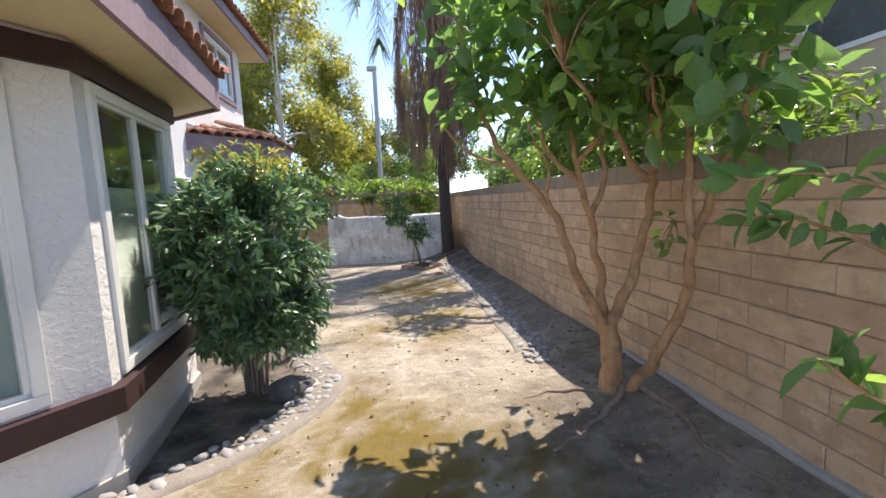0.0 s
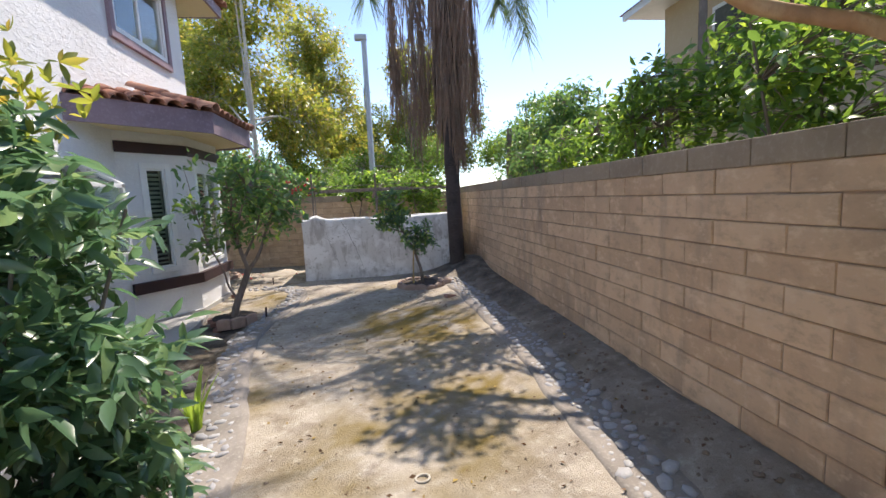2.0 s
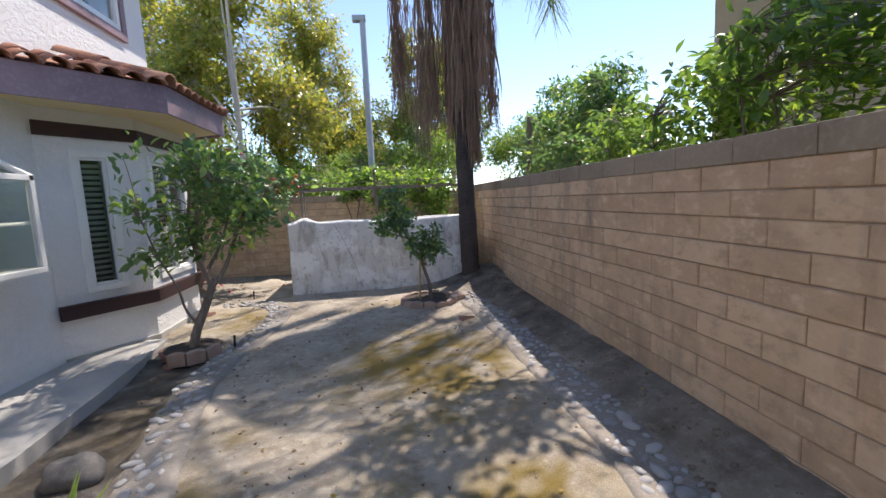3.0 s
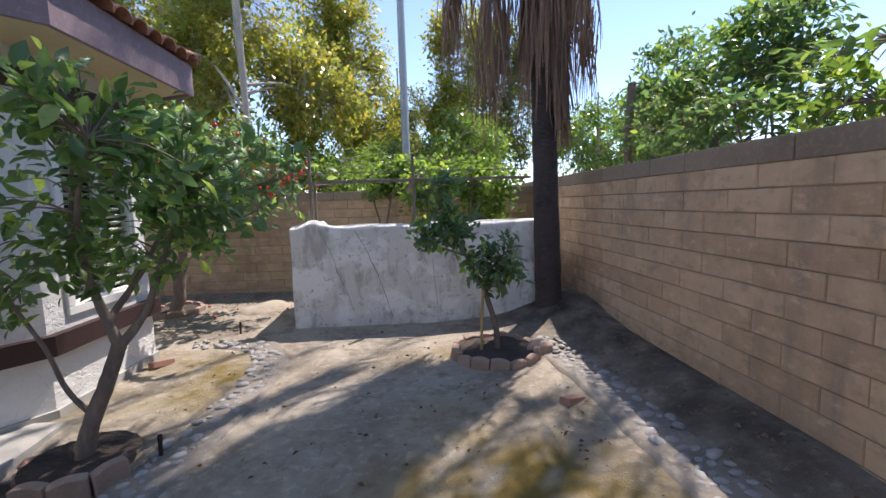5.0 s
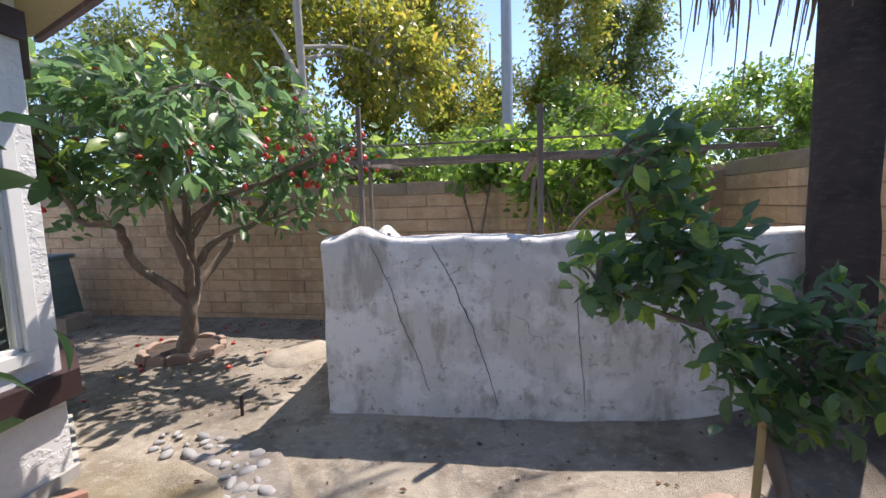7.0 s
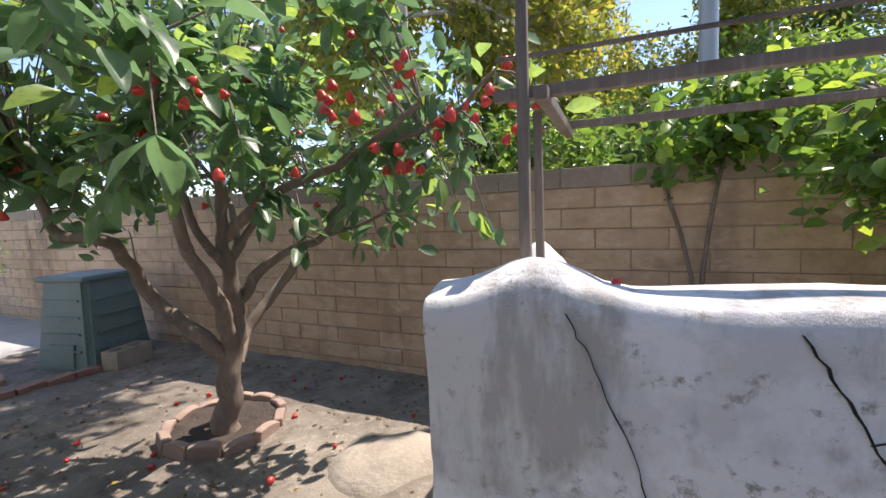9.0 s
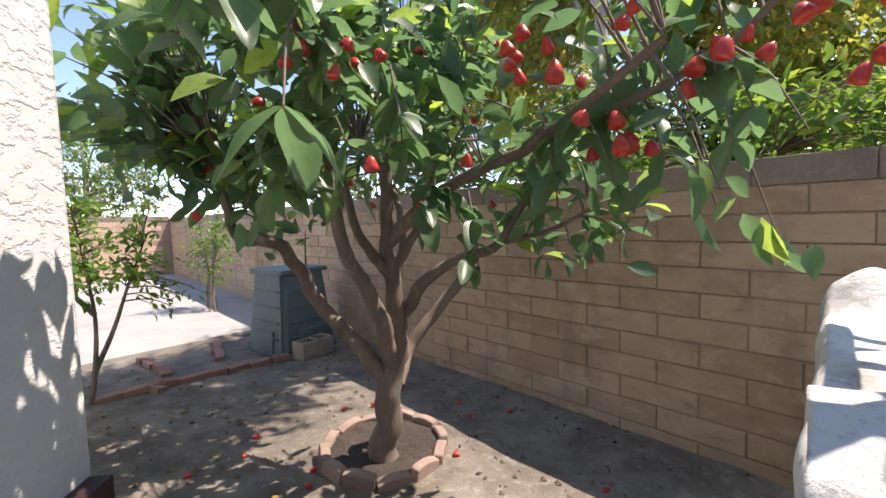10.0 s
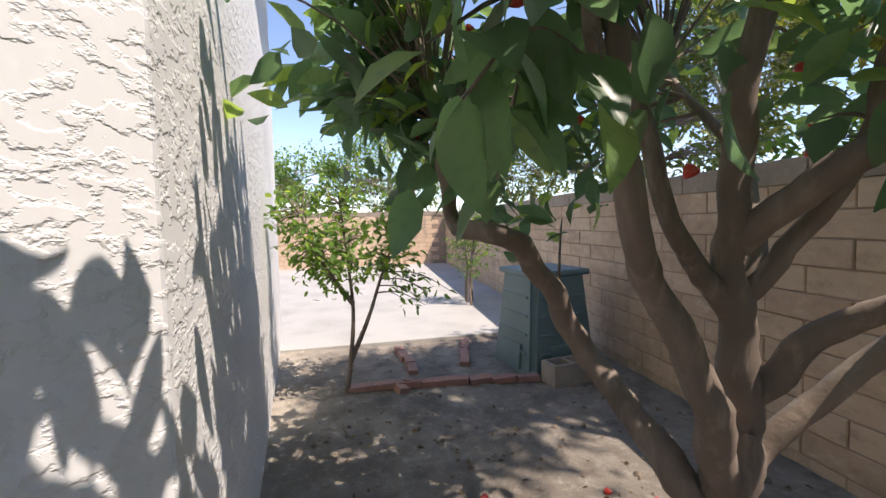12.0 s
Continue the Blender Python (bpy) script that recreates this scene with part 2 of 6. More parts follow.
def part(name, bm, mat, parent=None, label="", smooth=False):
    me = bpy.data.meshes.new(name)
    bm.to_mesh(me)
    bm.free()
    if smooth:
        me.polygons.foreach_set("use_smooth", [True] * len(me.polygons))
    return link_mesh(name, me, mat, parent, label)


def raw(name, verts, faces, mat, parent=None, label="", smooth=False):
    me = bpy.data.meshes.new(name)
    me.from_pydata([tuple(v) for v in verts], [], [tuple(int(i) for i in f) for f in faces])
    if smooth:
        me.polygons.foreach_set("use_smooth", [True] * len(me.polygons))
    me.update()
    return link_mesh(name, me, mat, parent, label)


def fast_mesh(name, verts, quads, mat, parent=None, label="", smooth=True):
    """One mesh out of numpy arrays of vertices and quads."""
    me = bpy.data.meshes.new(name)
    me.vertices.add(len(verts))
    me.vertices.foreach_set("co", np.asarray(verts, dtype=np.float32).ravel())
    n = len(quads)
    me.loops.add(4 * n)
    me.polygons.add(n)
    me.loops.foreach_set("vertex_index", np.asarray(quads, dtype=np.int32).ravel())
    me.polygons.foreach_set("loop_start", np.arange(0, 4 * n, 4, dtype=np.int32))
    me.polygons.foreach_set("use_smooth", np.full(n, smooth))
    me.update(calc_edges=True)
    return link_mesh(name, me, mat, parent, label)


def empty(name, x, y, z=0.0, rz=0.0, label="", category="", group="", kind=""):
    e = new(name)
    e.empty_display_size = 0.1
    e.matrix_basis = pose(x, y, z, 0, 0, rz)
    return tagged(e, label, category, group, kind)


def box(bm, x0, y0, z0, x1, y1, z1, bevel=0.0):
    g = bmesh.ops.create_cube(bm, size=1.0)
    bmesh.ops.scale(bm, verts=g["verts"], vec=(x1 - x0, y1 - y0, z1 - z0))
    bmesh.ops.translate(bm, verts=g["verts"], vec=((x0 + x1) / 2, (y0 + y1) / 2, (z0 + z1) / 2))
    if bevel:
        es = list({e for v in g["verts"] for e in v.link_edges})
        bmesh.ops.bevel(bm, geom=es, offset=bevel, segments=2, affect="EDGES", profile=0.6)


def box_part(name, dims, mat, parent=None, label="", bevel=0.004):
    bm = bmesh.new()
    box(bm, *dims, bevel=bevel)
    return part(name, bm, mat, parent, label)


def tube_arrays(pts, radii, sides=8, wob=0.0, rng=None):
    """Vertices and quads of a tapering tube along points."""
    pts = [Vector(p) for p in pts]
    verts, quads = [], []
    d0 = (pts[1] - pts[0]).normalized()
    a = d0.cross(Vector((0.31, 0.17, 0.93)))
    if a.length < 0.1:
        a = d0.cross(Vector((1, 0, 0)))
    for i, p in enumerate(pts):
        d = (pts[min(i + 1, len(pts) - 1)] - pts[max(i - 1, 0)]).normalized()
        a = (a - d * a.dot(d)).normalized()
        b = d.cross(a)
        for k in range(sides):
            t = 2 * math.pi * k / sides
            r = radii[i] * (1 + (rng.uniform(-wob, wob) if rng else 0))
            verts.append(p + a * (math.cos(t) * r) + b * (math.sin(t) * r))
    for i in range(len(pts) - 1):
        for k in range(sides):
            k2 = (k + 1) % sides
            quads.append((i * sides + k, i * sides + k2, (i + 1) * sides + k2, (i + 1) * sides + k))
    return verts, quads


def smooth_line(pts, n=6):
    """A rounder line through points (Catmull-Rom)."""
    P = [Vector(p) for p in pts]
    P = [P[0] * 2 - P[1]] + P + [P[-1] * 2 - P[-2]]
    out = []
    for i in range(1, len(P) - 2):
        for k in range(n):
            t = k / n
            a, b, c, d = P[i - 1], P[i], P[i + 1], P[i + 2]
            out.append(0.5 * ((2 * b) + (c - a) * t + (2 * a - 5 * b + 4 * c - d) * t * t + (3 * b - a - 3 * c + d) * t ** 3))
    out.append(P[-2])
    return out


def limb_mesh(name, pts, r0, r1, mat, parent, sides=10, seed=1, label="", n=6, wob=0.06, kink=0.0):
    rng = random.Random(seed)
    line = smooth_line(pts, n)
    if kink:
        line = [p + Vector((noise.noise(p * 6 + Vector((seed, 0, 0))), noise.noise(p * 6 + Vector((0, seed, 9))), 0)) * (kink * min(1.0, i / 3)) for i, p in enumerate(line)]
    m = len(line) - 1
    v, q = tube_arrays(line, [r0 + (r1 - r0) * (i / m) ** 0.8 for i in range(m + 1)], sides, wob, rng)
    return fast_mesh(name, v, q, mat, parent, label), line


def leaf_mesh(name, origins, dirs, sizes, ratio, mat, parent, rng, droop=0.25, fold=0.18, label="", kind="", simple=False):
    n = len(origins)
    o, d = np.asarray(origins, float), np.asarray(dirs, float)
    d = d / (np.linalg.norm(d, axis=1, keepdims=True) + 1e-9)
    rnd = rng.normal(size=(n, 3)) * 0.7
    rnd[:, 2] += 1.0
    side = np.cross(d, rnd)
    side /= np.linalg.norm(side, axis=1, keepdims=True) + 1e-9
    up = np.cross(side, d)
    L = np.asarray(sizes, float)[:, None]
    W = L * ratio
    if simple:
        mid = o + d * L * 0.45 - up * L * droop * 0.2
        tip = o + d * L - up * L * droop
        V = np.stack([o, mid + side * W * 0.5 + up * W * fold, tip, mid - side * W * 0.5 + up * W * fold], 1)
        q = np.array([[0, 1, 2, 3]])
        k = 4
    else:
        rows = []
        for s, w in ((0.0, 0.06), (0.28, 0.8), (0.6, 0.92), (0.86, 0.42), (1.0, 0.02)):
            c = o + d * L * s - up * L * droop * s * s
            rows += [c + side * W * 0.5 * w + up * W * fold * w, c, c - side * W * 0.5 * w + up * W * fold * w]
        V = np.stack(rows, 1)
        q = np.array([[3 * i + j, 3 * i + j + 1, 3 * i + j + 4, 3 * i + j + 3] for i in range(4) for j in range(2)])
        k = 15
    Q = (q[None] + (np.arange(n) * k)[:, None, None]).reshape(-1, 4)
    ob = fast_mesh(name, V.reshape(-1, 3), Q, mat, parent, label)
    return tagged(ob, kind=kind)


def blob_points(blobs, count, rng, shell=0.55, gap=2.3, cut=-0.08):
    """Points in a set of ellipsoids (x, y, z, rx, ry, rz), thinned into clumps and gaps."""
    vol = np.array([b[3] * b[4] * b[5] for b in blobs])
    pick = rng.choice(len(blobs), size=count * 3, p=vol / vol.sum())
    u = rng.normal(size=(count * 3, 3))
    u /= np.linalg.norm(u, axis=1, keepdims=True)
    r = rng.uniform(shell, 1.0, size=(count * 3, 1)) ** 0.6
    B = np.array(blobs)[pick]
    P = B[:, :3] + u * r * B[:, 3:]
    keep = np.array([noise.noise(Vector(p) * gap) > cut for p in P])
    return P[keep][:count]


def crown(tree, seeds, limbs, blobs, clusters, per, size, ratio, mat, twig_mat="bark_grey", spread=0.12, seed=1, droop=0.3, hang=0.0, simple=False, twigs=True, name="crown", shell=0.3, gap=2.3, cut=-0.08):
    """Leaf clusters in the blobs, each on a thin twig from the nearest limb."""
    rng = np.random.default_rng(seed)
    P = blob_points(blobs, clusters, rng, shell, gap, cut)
    nodes = np.array([tuple(p) for line in limbs for p in line]) if limbs else None
    tv, tq = [], []
    O, D, S = [], [], []
    for p in P:
        if nodes is not None:
            a = nodes[np.argmin(((nodes - p) ** 2).sum(1))]
            dirn = p - a
            if twigs:
                mid = (a + p) / 2 + np.array((0, 0, 0.12 * np.linalg.norm(dirn)))
                v, q = tube_arrays(smooth_line([a, mid, p], 3), [0.007, 0.006, 0.005, 0.0045, 0.004, 0.003, 0.002][:7], 4)
                base = len(tv)
                tv += v
                tq += [tuple(i + base for i in f) for f in q]
        else:
            dirn = rng.normal(size=3)
        dirn = dirn / (np.linalg.norm(dirn) + 1e-6)
        m = max(2, int(rng.normal(per, per * 0.25)))
        for _ in range(m):
            O.append(p + rng.normal(size=3) * spread * 0.5 - dirn * rng.uniform(0, spread))
            D.append(dirn * 0.7 + rng.normal(size=3) * 0.75 + np.array((0, 0, -hang)))
            S.append(size * rng.uniform(0.6, 1.25))
    leaf_mesh(name, O, D, S, ratio, mat, tree, rng, droop, kind="stuff", simple=simple)
    if tv:
        tagged(fast_mesh("twig_mass", tv, tq, twig_mat, tree), kind="stuff")


# ---- ground ----
def left_edge(y):
    """The yard's cobbled edge on the house's side."""
    ys = (1.6, 2.2, 2.45, 2.8, 3.2, 3.6, 4.1, 4.6, 5.2, 6.0, 7.0, 7.8, 8.7, 9.6, 10.3)
    xs = (-0.95, -0.55, -0.2, 0.06, 0.27, 0.34, 0.12, -0.06, -0.15, -0.36, -0.6, -0.68, -0.56, -0.5, -0.6)
    return float(np.interp(y, ys, xs))


def right_edge(y):
    ys = (3.4, 4.2, 5.4, 6.2, 8.0, 9.0, 9.6, 10.2)
    xs = (2.0, 2.12, 2.14, 2.18, 2.13, 2.08, 2.02, 1.92)
    return float(np.interp(y, ys, xs))


def ease(v, a, b):
    t = min(1.0, max(0.0, (v - a) / (b - a)))
    return t * t * (3 - 2 * t)


def ground_height(x, y):
    if not (-9 < x < 3.2 and -4 < y < 14.2):
        return 0.0
    z = 0.0
    z += 0.15 * ease(x, 2.2, 2.85) * (1 - ease(y, 13, 14))
    z += 0.22 * math.exp(-((x - 2.5) ** 2 / 0.4 + (y - 11.1) ** 2 / 0.7))
    z += 0.05 * math.exp(-((x - 2.4) ** 2 + (y - 2.75) ** 2) / 0.2)
    z += 0.018 * noise.noise(Vector((x * 0.9, y * 0.9, 0))) + 0.013 * noise.noise(Vector((x * 4, y * 4, 3))) + 0.008 * noise.noise(Vector((x * 11, y * 11, 7)))
    if left_edge(y) - 0.35 > x > -1.62 and 1.8 < y < 8.3:
        z -= 0.05
    return z


# first mask: dark soil plus painted ground shade; second: moss
def soil_shade_masks(x, y):
    n1 = noise.noise(Vector((x * 1.7, y * 1.7, 11)))
    n2 = noise.noise(Vector((x * 5, y * 5, 5)))
    n3 = noise.noise(Vector((x * 17, y * 17, 2)))
    w = 0.18 * n1 + 0.08 * n2
    dark = 0.0
    if 1.2 < y < 8.4:
        dark = max(dark, ease(left_edge(y) - 0.32 - x + w, -0.05, 0.1))
    dark = max(dark, (0.5 + 0.35 * ease(y, 5.5, 8.5)) * ease(x - (right_edge(max(y, 3.6)) + 0.22) + w, -0.1, 0.25)) if y < 11.3 else dark
    # dark soil round the palm, widened to paint in the palm's shadow
    dark = max(dark, 1.0 * math.exp(-((x - 2.45) ** 2 / 0.8 + (y - 10.9) ** 2 / 1.3)))
    # dark soil by the tan-barked tree, with the tree's shade painted in
    dark = max(dark, 0.75 * math.exp(-((x - 2.15 + w) ** 2 / 0.35 + (y - 2.1) ** 2 / 1.1)))
    if x < -1.0 and y > 10.6:
        dark = max(dark, 0.58 * ease(y + w, 10.6, 11.2) * ease(-x + w, 0.9, 1.5) * (1 - 0.75 * math.exp(-((x + 1.9) ** 2 / 0.5 + (y - 12.3) ** 2 / 0.3))))
    dark = min(1.0, dark * (0.8 + 0.5 * n2))
    moss = 0.0
    for cx, cy, rx, ry, a in ((1.25, 7.6, 0.8, 1.0, 0.9), (0.75, 2.2, 0.9, 0.8, 0.95), (0.45, 1.3, 0.6, 0.7, 0.9), (0.5, 3.0, 0.3, 0.6, 0.6), (1.0, 5.0, 0.8, 0.8, 0.55), (1.6, 2.0, 0.4, 0.5, 0.7), (1.7, 5.6, 0.6, 0.4, 0.6), (-1.25, 9.7, 0.6, 0.65, 0.62), (-0.2, 6.1, 0.25, 0.6, 0.5), (1.3, 6.6, 0.6, 0.5, 0.55), (0.9, 10.0, 0.5, 0.3, 0.4), (-1.2, 7.0, 0.4, 0.8, 0.6)):
        moss = max(moss, a * math.exp(-(((x - cx) / rx) ** 2 + ((y - cy) / ry) ** 2)))
    moss = min(1.0, max(0.0, 1.25 * moss * (1.0 + 1.2 * n1 + 1.1 * n2 + 0.9 * n3)))
    return max(0.0, dark), moss


def spread_axis(lo, hi, step, far):
    a = list(np.arange(lo, hi + 1e-6, step))
    d = step
    p, q = lo, hi
    lows, highs = [], []
    while q < far:
        d *= 1.6
        p, q = p - d, q + d
        lows.append(p)
        highs.append(q)
    return lows[::-1] + a + highs


def build_ground():
    xs, ys = spread_axis(-9.0, 3.4, 0.07, 900), spread_axis(-3.0, 14.2, 0.07, 900)
    V = [(x, y, ground_height(x, y)) for y in ys for x in xs]
    nx = len(xs)
    Q = [(j * nx + i, j * nx + i + 1, (j + 1) * nx + i + 1, (j + 1) * nx + i) for j in range(len(ys) - 1) for i in range(nx - 1)]
    g = fast_mesh("ground", V, Q, "ground")
    masks = [soil_shade_masks(x, y) if -9 < x < 3.4 and -3 < y < 14.2 else (0.4, 0.0) for x, y, z in V]
    for k, nm in enumerate(("soil", "moss")):
        a = g.data.attributes.new(nm, "FLOAT", "POINT")
        a.data.foreach_set("value", [m[k] for m in masks])
    tagged(g, "dry beige yard soil with mossy patches and fallen leaves", "ground", kind="structure")


build_ground()


# ---- block walls ----
COURSE, UNIT = 0.1525, 0.48


def block_data(name, length, mat="block"):
    """A slump block with rounded, uneven front edges; its front looks along -y."""
    rng = random.Random(int(length * 1000))
    h, w, d, c = COURSE - 0.0075, length - 0.0045, 0.06, 0.005
    V = [(-w / 2, 0.0, -h / 2), (w / 2, 0.0, -h / 2), (w / 2, 0.0, h / 2), (-w / 2, 0.0, h / 2)]
    V += [(x + (c if x < 0 else -c), -0.0065 + rng.uniform(-0.002, 0.001), z + (c if z < 0 else -c)) for x, y, z in V[:4]]
    V += [(x, d, z) for x, y, z in V[:4]]
    F = [(4, 5, 6, 7), (0, 1, 5, 4), (1, 2, 6, 5), (2, 3, 7, 6), (3, 0, 4, 7), (1, 0, 8, 9), (2, 1, 9, 10), (3, 2, 10, 11), (0, 3, 11, 8)]
    me = bpy.data.meshes.new(name)
    me.from_pydata(V, [], F)
    me.materials.append(M[mat])
    return me


BLOCKS = {"block": block_data("block", UNIT), "block_damp": block_data("block", UNIT, "block_damp")}


def block_wall(name, start, yaw, length, courses, near, phase, label, mat="block"):
    """A wall from start along its own x, seen from its -y side. near: the stretch whose blocks are single pieces."""
    rng = random.Random(len(name))
    wall = empty(name, start[0], start[1], start[2] if len(start) > 2 else 0.0, yaw, label, "wall", kind="structure")
    top = courses * COURSE
    box_part("mortar_core", (0, 0.002, -0.3, length, 0.19, top - 0.012), "mortar", wall, bevel=0)
    rest_v, rest_f = [], []
    me = BLOCKS[mat]
    bv = [v.co.copy() for v in me.vertices]
    bf = [tuple(p.vertices) for p in me.polygons]
    for c in range(-1, courses - 1):
        z = (c + 0.5) * COURSE
        x = phase + (UNIT / 2 if c % 2 else 0.0)
        while x < length - UNIT / 2:
            if x > UNIT / 2:
                off = rng.uniform(-0.007, 0.004)
                tilt = rng.uniform(-0.5, 0.5)
                m = pose(x, off, z, 0, tilt, rng.uniform(-0.4, 0.4))
                if near[0] < x < near[1] and c >= 0:
                    b = new("block", me)
                    b.parent = wall
                    b.matrix_basis = m
                else:
                    k = len(rest_v)
                    rest_v += [m @ v for v in bv]
                    rest_f += [tuple(i + k for i in f) for f in bf]
            x += UNIT
    if rest_v:
        o = raw("blocks_beyond", rest_v, rest_f, mat, wall)
        tagged(o, kind="stuff")
    x = 0.1
    while x < length:
        w = min(UNIT * 1.0, length - x)
        bm = bmesh.new()
        box(bm, 0.003, -0.014, 0, w - 0.003, 0.2, COURSE - 0.006, bevel=0.008)
        cp = part("cap_block", bm, "capstone", wall)
        cp.matrix_basis = pose(x, rng.uniform(-0.004, 0.004), (courses - 1) * COURSE - 0.002, rng.uniform(-0.3, 0.3), 0, 0)
        x += UNIT
    return wall


# ---- house ----
def wall_run(name, pts, z0, z1, thick, mat, openings=(), label="", parent=None):
    """Walls with thickness along a line (outer side on the left of travel); openings: (segment, from, to, bottom, top)."""
    bm = bmesh.new()
    for i in range(len(pts) - 1):
        a, b = Vector((*pts[i], 0)), Vector((*pts[i + 1], 0))
        L = (b - a).length
        d = (b - a) / L
        nrm = Vector((-d.y, d.x, 0))
        cuts = sorted([o for o in openings if o[0] == i], key=lambda o: o[1])
        cells, u = [], 0.0
        for _, u0, u1, h0, h1 in cuts:
            cells += [(u, u0, z0, z1), (u0, u1, z0, h0), (u0, u1, h1, z1)]
            u = u1
        cells.append((u, L, z0, z1))
        for u0, u1, h0, h1 in cells:
            if u1 - u0 < 1e-3 or h1 - h0 < 1e-3:
                continue
            vs = []
            for zz in (h0, h1):
                for uu, tt in ((u0, 0), (u1, 0), (u1, thick), (u0, thick)):
                    p = a + d * uu - nrm * tt
                    vs.append(bm.verts.new((p.x, p.y, zz)))
            for f in ((0, 1, 5, 4), (1, 2, 6, 5), (2, 3, 7, 6), (3, 0, 4, 7), (4, 5, 6, 7), (3, 2, 1, 0)):
                bm.faces.new([vs[k] for k in f])
    bmesh.ops.recalc_face_normals(bm, faces=bm.faces)
    return part(name, bm, mat, parent, label)


def window(name, at, yaw, width, z0, z1, lights=2, louvres=False, parent=None, label="", outer=0.07, recess=0.02):
    """A framed window on a wall: own x along the wall, -y outwards."""
    w = empty(name, at[0], at[1], 0.0, yaw, label, "window", kind="structure")
    fr = bmesh.new()
    for d in ((0, -0.025, z0, width, 0.07, z0 + outer), (0, -0.025, z1 - outer, width, 0.07, z1), (0, -0.026, z0 + outer, outer, 0.07, z1 - outer), (width - outer, -0.026, z0 + outer, width, 0.07, z1 - outer)):
        box(fr, *d, bevel=0.006)
    part("window_frame", fr, "white", w)
    step = (width - 2 * outer) / lights
    for i in range(lights):
        x0, x1 = outer + i * step, outer + (i + 1) * step
        sash = bmesh.new()
        s = 0.028
        for d in ((x0, 0.0, z0 + outer, x1, 0.05, z0 + outer + s), (x0, 0.0, z1 - outer - s, x1, 0.05, z1 - outer), (x0, 0.0, z0 + outer, x0 + s, 0.05, z1 - outer), (x1 - s, 0.0, z0 + outer, x1, 0.05, z1 - outer)):
            box(sash, *d, bevel=0.004)
        sa = part("sash", sash, "white", w)
        pane = box_part("pane", (x0 + s, 0.022, z0 + outer + s, x1 - s, 0.027, z1 - outer - s), "glass", sa, bevel=0)
        pane.visible_shadow = False
        if louvres:
            z = z0 + outer + s + 0.03
            while z < z1 - outer - s - 0.03:
                bm = bmesh.new()
                box(bm, x0 + s, -0.028, -0.004, x1 - s, 0.028, 0.004, bevel=0.003)
                lv = part("louvre", bm, "shutter", w)
                lv.matrix_basis = pose(0, 0.085, z, -32, 0, 0)
                z += 0.062
        # added pale panel behind the lower glass, painted as its reflection
        if not louvres and z0 < 1.0:
            box_part("pane_reflection", (x0 + 0.01, 0.055, z0 + outer, x1 - 0.01, 0.06, z0 + (z1 - z0) * 0.66), "pane_reflection", w, "pale panel painted as the reflection in the lower pane", bevel=0)
        # dark sheet close behind the glass; its colour stands for the unlit room
        box_part("room_dark_sheet", (x0, 0.16 if louvres else 0.30, z0, x1, 0.165 if louvres else 0.305, z1), "unlit_room", w, bevel=0)
    return w


def roof_tiles(roof, edge_a, edge_b, rise_dir, run, slope, rows=3, width=0.2):
    """Barrel tiles laid up a slope from an eave line."""
    a, b = Vector(edge_a), Vector(edge_b)
    L = (b - a).length
    d = (b - a) / L
    up = Vector(rise_dir).normalized() * math.cos(slope) + Vector((0, 0, math.sin(slope)))
    nrm = d.cross(up)
    if nrm.z < 0:
        nrm = -nrm
    rng = random.Random(int(L * 977))
    n = max(1, int(L / width))
    tl = run / math.cos(slope) / rows
    V, F = [], []
    seg = 6
    for end in (0, 1):
        for k in range(seg + 1):
            t = math.pi * k / seg
            for th in (1.0, 0.86):
                r = (0.54 - 0.05 * end) * width * th
                V.append((math.cos(t) * r, end * tl * 1.12, math.sin(t) * r * 0.8))
    m = 2 * (seg + 1)
    for k in range(seg):
        i = 2 * k
        F += [(i, i + 2, m + i + 2, m + i), (i + 1, m + i + 1, m + i + 3, i + 3), (i, i + 1, i + 3, i + 2)]
    me = bpy.data.meshes.new("roof_tile")
    me.from_pydata(V, [], F)
    me.polygons.foreach_set("use_smooth", [True] * len(me.polygons))
    me.materials.append(M["tile"])
    for r in range(rows):
        for i in range(n):
            p = a + d * (width * (i + 0.5)) + up * (tl * r - 0.05) + nrm * (0.02 + rng.uniform(-0.004, 0.012))
            t = new("roof_tile", me)
            t.parent = roof
            R = Matrix((d, up, nrm)).transposed().to_4x4()
            t.matrix_basis = roof.matrix_basis.inverted() @ Matrix.Translation(p) @ R @ pose(0, 0, 0, rng.uniform(-2, 2), 0, rng.uniform(-2.5, 2.5))


def offset_line(pts, off):
    """A line moved outwards (to the left of travel)."""
    P = [Vector((*p, 0)) for p in pts]
    out = []
    for i, p in enumerate(P):
        ns = []
        for a, b in ((i - 1, i), (i, i + 1)):
            if a >= 0 and b < len(P):
                d = (P[b] - P[a]).normalized()
                ns.append(Vector((-d.y, d.x, 0)))
        if len(ns) == 1:
            out.append(p + ns[0] * off)
        else:
            m = (ns[0] + ns[1]).normalized()
            out.append(p + m * (off / m.dot(ns[0])))
    return [(q.x, q.y) for q in out]


